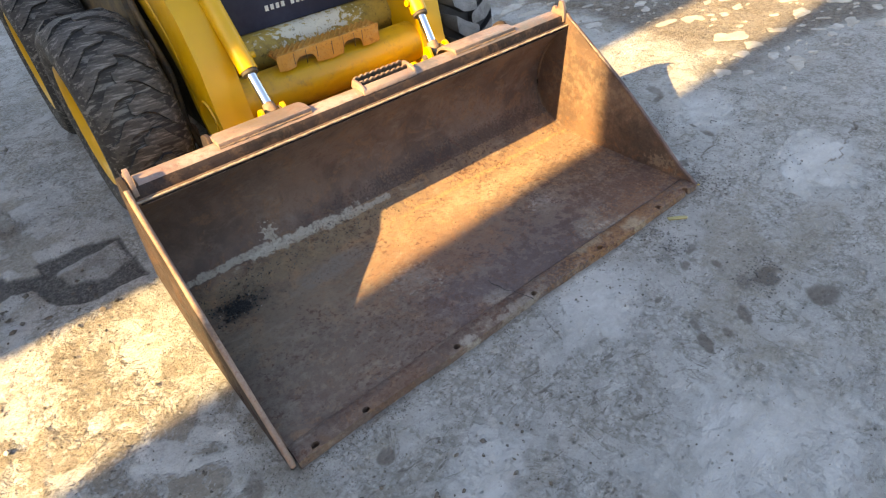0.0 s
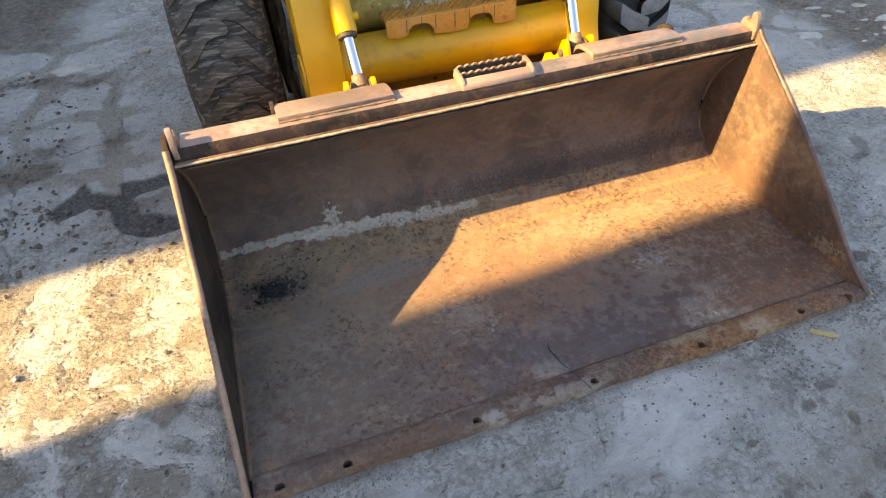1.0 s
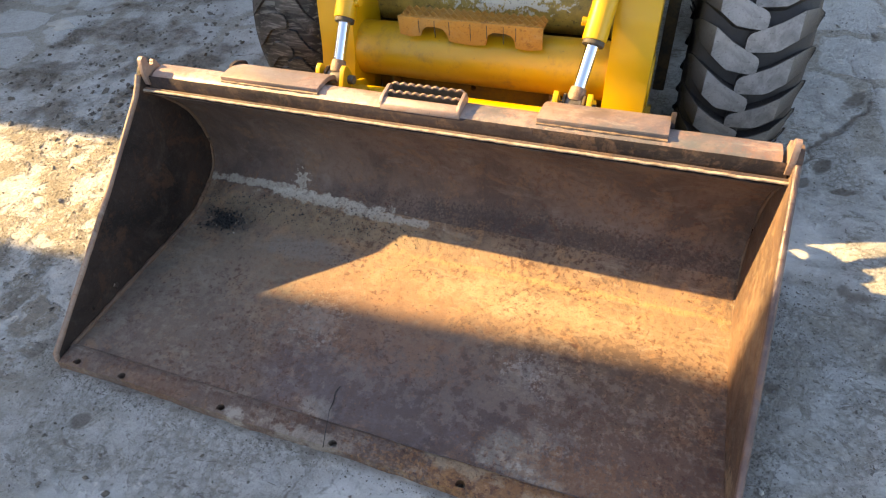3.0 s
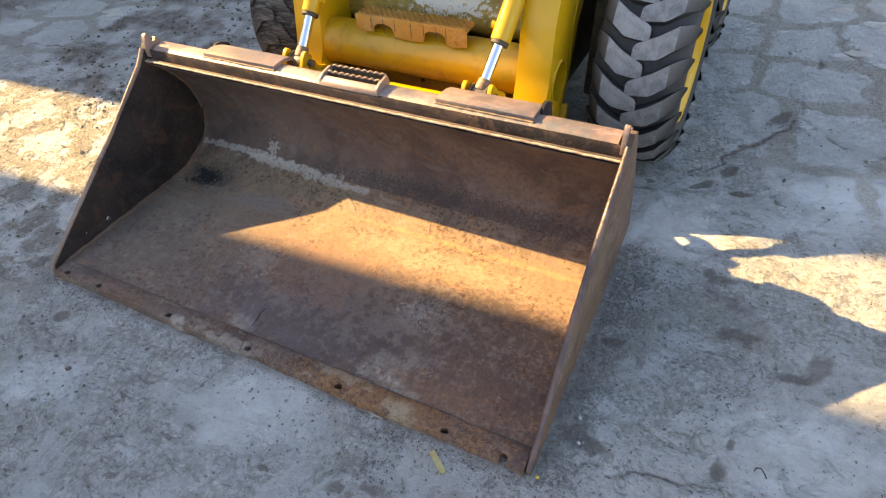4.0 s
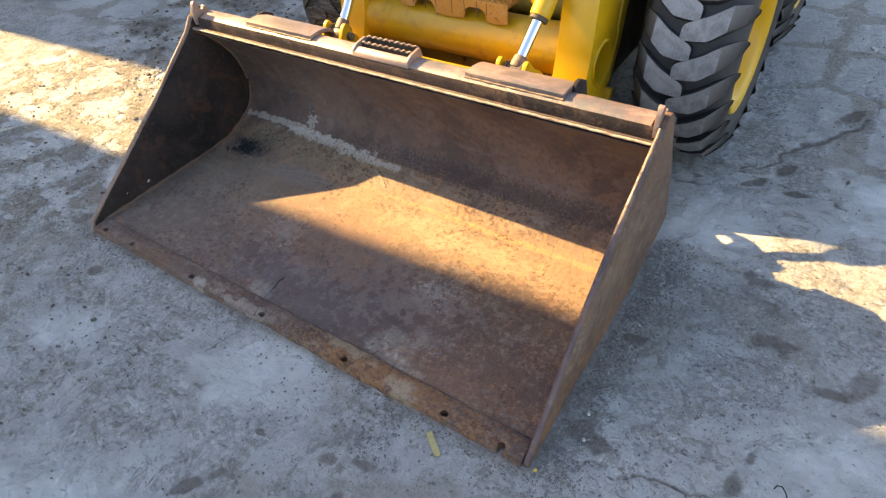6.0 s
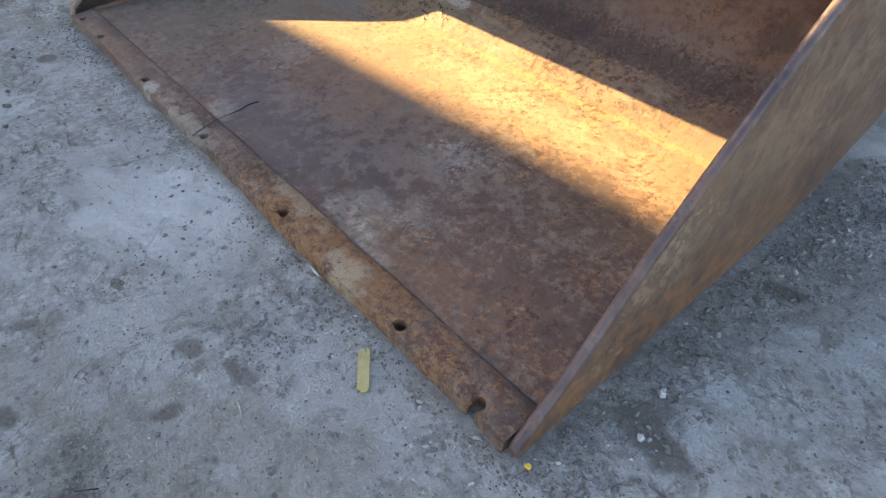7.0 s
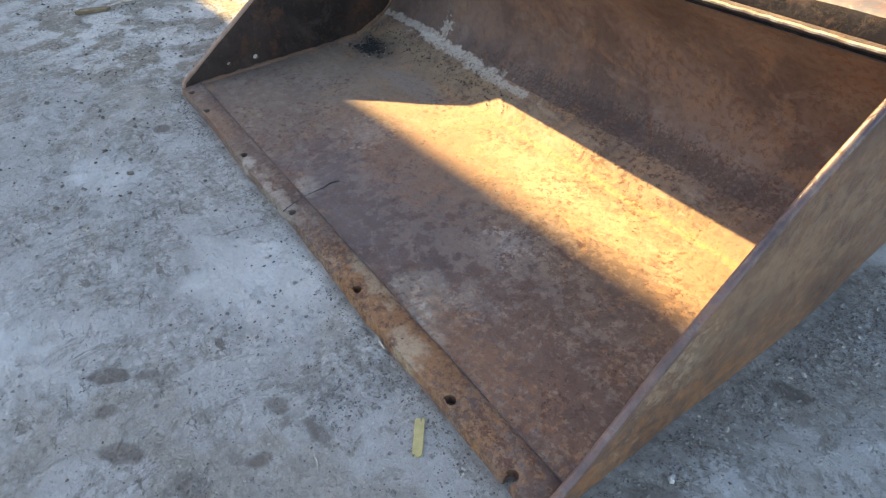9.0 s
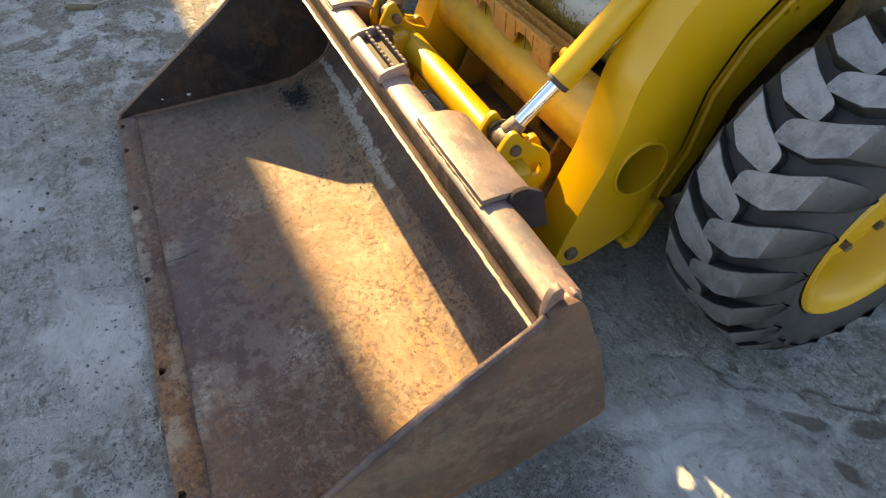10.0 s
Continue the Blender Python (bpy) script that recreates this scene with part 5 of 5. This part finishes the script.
def wheel(name_label, worn, place, turn):
    tyre_bm, rim_bm, lugs, count = wheel_mesh(worn)
    root = new("wheel")
    root.parent = loader
    root.matrix_parent_inverse = loader_at
    tagged(root, label=name_label)
    tyre = part("tyre", tyre_bm, M["carcass_worn" if worn else "carcass"], root, "black rubber tyre", 40)
    rim = part("rim", rim_bm, M["yellow"], root, "yellow dished steel rim", 35)
    for side, bm in enumerate(lugs):
        first = part("tread_lug", bm, M["lug_worn"] if worn else M["lug"], tyre, "", 35)
        first.rotation_euler = (math.pi / count if side else 0, 0, 0)
        for k in range(1, count):
            copy = new("tread_lug", first.data)
            copy.parent = tyre
            off = 0.035 * math.sin(7.3 * k + 2.1 * side) if worn else 0.0
            copy.rotation_euler = (2 * math.pi * (k + (0.5 if side else 0)) / count + off, 0, 0)
            if worn:
                copy.scale = (1, 1 - 0.006 * (1 + math.sin(5.1 * k + side)), 1 + 0.012 * math.sin(3.7 * k))
    bolt = part("bolt", tube((0.045, 0.115, 0), (0.070, 0.115, 0), 0.012, 6), M["steel"], rim)
    for k in range(1, 8):
        copy = new("bolt", bolt.data)
        copy.parent = rim
        copy.rotation_euler = (2 * math.pi * k / 8, 0, 0)
    part("hub", tube((0.035, 0, 0), (0.075, 0, 0), 0.062, 24, 0.055, None, 0.004), M["yellow"], rim, "", 40)
    part("valve", tube((0.07, 0.165, 0.02), (0.095, 0.172, 0.02), 0.006, 8), M["steel"], rim, "", 40)
    root.matrix_basis = Matrix.Translation(place) @ turn
    return root


FLIP = Matrix.Rotation(math.pi, 4, "Z")
wheel("front wheel with deep dusty grey lugs", False, (0.815, 1.582, 0.405), Matrix.Rotation(radians(4), 4, "X"))
wheel("front wheel with worn muddy tread", True, (-0.722, 1.595, 0.398), FLIP @ Matrix.Rotation(radians(11), 4, "X"))
wheel("rear wheel with deep dusty grey lugs", False, (0.815, 2.60, 0.405), Matrix.Rotation(radians(13), 4, "X"))
wheel("rear wheel with worn muddy tread", True, (-0.722, 2.60, 0.398), FLIP)


# ---- loose ground details ----
def crumble_material():
    n = Nodes("concrete crumbs")
    at = n.position()
    shade = n.t.nodes.new("ShaderNodeNewGeometry").outputs["Random Per Island"]
    colour = n.mix(n.ramp(shade, 0.1, 0.9), (0.13, 0.118, 0.105), (0.36, 0.345, 0.32))
    colour = n.mix(n.math("MULTIPLY", n.ramp(n.noise(at, 150, 4), 0.45, 0.6), 0.4), colour, (0.2, 0.18, 0.15))
    return n.done(colour, 0.9, 0.0, None, 0.2)


M["crumb"] = crumble_material()
M["shingle"] = plain("dark grey gravel", (0.085, 0.080, 0.078), (0.22, 0.21, 0.20), 130, 0.9)
M["soil"] = plain("dark earth crumbs", (0.075, 0.062, 0.052), (0.17, 0.145, 0.12), 90, 0.95)


def scatter(count, low, high, seed, label, boxes, material="crumb"):
    """Crumbs on the ground within weighted boxes (x0, x1, y0, y1, weight)."""
    rnd = random.Random(seed)
    spots = []
    total = sum(b[4] for b in boxes)
    for x0, x1, y0, y1, w in boxes:
        for _ in range(int(count * w / total)):
            spots.append((rnd.uniform(x0, x1), rnd.uniform(y0, y1)))
    spots = np.array(spots)
    keep = value_noise(spots[:, 0], spots[:, 1], 0.22, 301, 3) + np.random.RandomState(seed).uniform(-0.6, 0.6, len(spots)) > -0.05
    inside = (np.abs(spots[:, 0]) < 0.935) & (spots[:, 1] > -0.02) & (spots[:, 1] < 0.9)
    spots = spots[keep & ~inside]
    z = ground_height(spots[:, 0], spots[:, 1])[0]
    feed = iter([(x, y, h) for (x, y), h in zip(spots, z)])
    return loose("gravel", len(spots), lambda r: next(feed), low, high, seed, M[material], label, "gravel", 0.55)


scatter(12000, 0.0012, 0.0055, 71, "fine pale concrete crumbs scattered over the yard", [(-2.4, -0.93, -0.3, 1.0, 3.2), (-0.95, 1.0, -0.10, -0.02, 1.2), (0.93, 1.15, -0.1, 0.95, 1.6), (1.1, 1.8, -0.2, 1.2, 1.6), (-1.2, 1.4, -1.0, -0.1, 2.0), (-2.6, -0.95, 1.0, 2.8, 2.0), (1.0, 2.2, 1.2, 2.8, 1.4)])
scatter(4200, 0.0012, 0.0065, 79, "broken dark grey gravel along the bucket's side", [(0.935, 1.05, -0.12, 0.95, 5), (1.0, 1.4, -0.25, 0.7, 2), (0.2, 0.95, -0.5, -0.05, 0.7), (0.50, 0.60, -0.20, -0.03, 0.7), (0.52, 0.70, -0.52, -0.38, 0.7)], "shingle")
scatter(300, 0.006, 0.013, 73, "small loose stones lying on the yard", [(-2.4, -0.95, 0.0, 1.0, 2), (-3.0, -1.2, 1.8, 3.2, 3), (1.0, 2.2, 1.2, 3.0, 1), (1.5, 3.0, 0.0, 1.5, 1)])

scatter(7000, 0.0008, 0.0032, 75, "dark earth crumbs gathered along the bucket's edges", [(-0.93, 0.93, -0.055, -0.016, 3), (0.93, 1.00, -0.05, 0.9, 3), (1.0, 1.35, 0.3, 0.9, 1.5), (-1.02, -0.93, -0.05, 0.9, 2), (-2.2, -1.0, -0.2, 1.0, 2), (0.2, 0.9, -0.6, -0.05, 1)], "soil")

scatter(900, 0.005, 0.020, 77, "dark earth clods thrown over the yard", [(-2.7, -1.45, 1.25, 2.6, 5), (-1.9, -1.05, 1.0, 1.45, 1.2), (-2.6, -1.5, 0.9, 1.4, 1)], "soil")

scatter(700, 0.003, 0.010, 81, "dark crumbs strewn over the flaking concrete", [(-2.4, -0.96, -0.4, 1.0, 3), (-1.3, -0.3, -0.8, -0.1, 1)], "soil")

# splinter of wood and a petal by the cutting edge
bm = plate([(-0.009, -0.033), (-0.004, -0.034), (-0.003, -0.038), (0.005, -0.037), (0.008, -0.033), (0.009, 0.036), (0.006, 0.034), (0.004, 0.037), (0.0025, 0.026), (0.0012, 0.036), (-0.003, 0.035), (-0.006, 0.033), (-0.008, 0.036)], [], 0.0, 0.004, "z", 0.0006)
splinter = tagged(part("wood_splinter", bm, M["straw"]), "split yellow wood splinter lying on concrete", "splinter")
splinter.matrix_world = pose(0.690, -0.072, height_at(0.690, -0.072) + 0.002, 0, 0, 54)
bm = plate(rounded([(-0.0045, -0.004), (0.005, -0.003), (0.004, 0.004), (-0.003, 0.0035)], 0.0025, 3), [], 0.0, 0.003, "z", 0.0006)
petal = tagged(part("flower_petal", bm, M["petal"]), "tiny yellow petal on the concrete", "petal")
petal.matrix_world = pose(0.940, -0.002, height_at(0.940, -0.002) + 0.002)
bm = path_tube([(-0.012, 0, 0), (0.0, 0.001, 0.001), (0.012, 0.0, 0.0)], 0.0009, 6)
straw = tagged(part("straw", bm, M["pale"]), "short pale straw lying on the ground", "straw")
straw.matrix_world = pose(0.627, -0.233, height_at(0.627, -0.233) + 0.003, 0, 0, -13)


def chip(name, outline, thick, material, label, category, at, turn, lean=0.0):
    """A thin flat bit lying on the ground."""
    ob = tagged(part(name, plate(rounded(outline, 0.003, 2), [], 0.0, thick, "z", 0.0005), material), label, category)
    ob.matrix_world = pose(at[0], at[1], height_at(*at) + 0.003, lean, 0, turn)
    return ob


M["bark"] = plain("dark damp bark", (0.010, 0.008, 0.006), (0.030, 0.022, 0.015), 90, 0.8, 0.0, 0.5)
M["offcut"] = plain("weathered brown wood", (0.17, 0.125, 0.07), (0.10, 0.075, 0.045), 50, 0.8, 0.0, 0.5)
chip("wood_offcut", [(-0.075, -0.020), (-0.02, -0.024), (0.07, -0.018), (0.078, 0.012), (0.03, 0.022), (-0.06, 0.018)], 0.014, M["offcut"], "weathered brown wood offcut lying on the gritty yard", "wood offcut", (-2.055, -0.10), 62)
chip("wood_shaving", [(-0.013, -0.0008), (0.0, -0.0025), (0.013, -0.0008), (0.013, 0.0008), (0.0, 0.0012), (-0.013, 0.0010)], 0.002, M["pale"], "pale curled wood shaving under the cutting edge", "shaving", (0.478, -0.022), -4, 20)
bm = path_tube([(-2.062, -0.045, height_at(-2.062, -0.045) + 0.006), (-2.07, 0.02, height_at(-2.07, 0.02) + 0.010), (-2.058, 0.11, height_at(-2.058, 0.11) + 0.010), (-2.02, 0.20, height_at(-2.02, 0.20) + 0.008), (-1.995, 0.265, height_at(-1.995, 0.265) + 0.006)], 0.0035, 6, 0.2, 5)
tagged(part("grass_stalk", bm, M["pale"], None, "", 60), "long pale dry grass stalk on the yard", "grass stalk")
bm = path_tube([(1.420, 0.236, 0.006), (1.424, 0.246, 0.009), (1.434, 0.248, 0.010), (1.444, 0.238, 0.008), (1.450, 0.228, 0.005)], 0.0017, 6)
bm.transform(Matrix.Translation((0, 0, height_at(1.435, 0.236))))
tagged(part("wire_bit", bm, M["grit"], None, "", 60), "short bent bit of black wire on concrete", "wire")
bm = path_tube([(0.597, -0.440, 0.004), (0.606, -0.428, 0.007), (0.613, -0.416, 0.005)], 0.0012, 6, 0.2, 3)
bm.transform(Matrix.Translation((0, 0, height_at(0.606, -0.428))))
tagged(part("twig", bm, M["bark"], None, "", 60), "short dark twig beside the earth stain", "twig")


def stone_mesh(seed):
    """A low flat stone of about unit radius with an irregular outline."""
    rnd = random.Random(seed)
    bm = bmesh.new()
    count = 18
    radii = [rnd.uniform(0.25, 1.3) for _ in range(count)]
    radii = [(radii[k] * 2.4 + radii[k - 1] + radii[(k + 1) % count]) / 4.4 for k in range(count)]
    rings = []
    for shrink, z in ((1.06, -0.6), (1.0, 0.45), (0.86, 0.85), (0.5, 1.0)):
        rings.append([bm.verts.new((shrink * radii[k] * math.cos(2 * math.pi * k / count), shrink * radii[k] * math.sin(2 * math.pi * k / count), z * (1 + rnd.uniform(-0.12, 0.12)))) for k in range(count)])
    for a, b in zip(rings, rings[1:]):
        for k in range(count):
            bm.faces.new((a[k - 1], a[k], b[k], b[k - 1]))
    bm.faces.new(rings[-1])
    for f in bm.faces:
        f.smooth = True
    me = bpy.data.meshes.new("stone")
    bm.to_mesh(me)
    bm.free()
    me.materials.append(M["stone"])
    return me


stones = [stone_mesh(k) for k in range(12)]
M["white"] = plain("white quartz pebble", (0.46, 0.46, 0.45), (0.36, 0.355, 0.34), 120, 0.7)
for x, y, r, seed in ((1.005, 0.134, 0.0065, 40), (0.985, 0.205, 0.008, 42)):
    me = stone_mesh(seed)
    me.materials.clear()
    me.materials.append(M["white"])
    ob = tagged(new("pebble", me), "small whitish pebble beside the bucket's corner", "pebble", "pebbles by the bucket")
    ob.matrix_world = Matrix.Translation((x, y, height_at(x, y) + 0.002)) @ Matrix.Diagonal((r, 0.8 * r, 0.75 * r, 1))
rnd = random.Random(5)
laid = []
for x0, x1, y0, y1, count, low, high in ((1.95, 4.2, 0.15, 2.9, 255, 0.012, 0.095), (-3.8, -1.15, 2.2, 3.7, 26, 0.04, 0.12), (-4.6, -2.6, 1.2, 2.2, 10, 0.05, 0.11), (1.5, 3.0, 2.4, 4.5, 30, 0.04, 0.11)):
    tries = 0
    while count and tries < 4000:
        tries += 1
        x, y, r = rnd.uniform(x0, x1), rnd.uniform(y0, y1), low + (high - low) * rnd.random() ** 2.2
        if any(math.hypot(x - a, y - b) < (r + c) * 0.95 for a, b, c in laid):
            continue
        count -= 1
        laid.append((x, y, r))
        ob = new("stone", rnd.choice(stones))
        ob.parent = ground
        ob.location = (x, y, height_at(x, y))
        ob.rotation_euler = (0, 0, rnd.uniform(-0.5, 0.5) + (math.pi if rnd.random() < 0.5 else 0))
        ob.scale = (r * rnd.uniform(1.0, 1.5), r * rnd.uniform(0.6, 0.9), 0.003 + 0.004 * rnd.random())
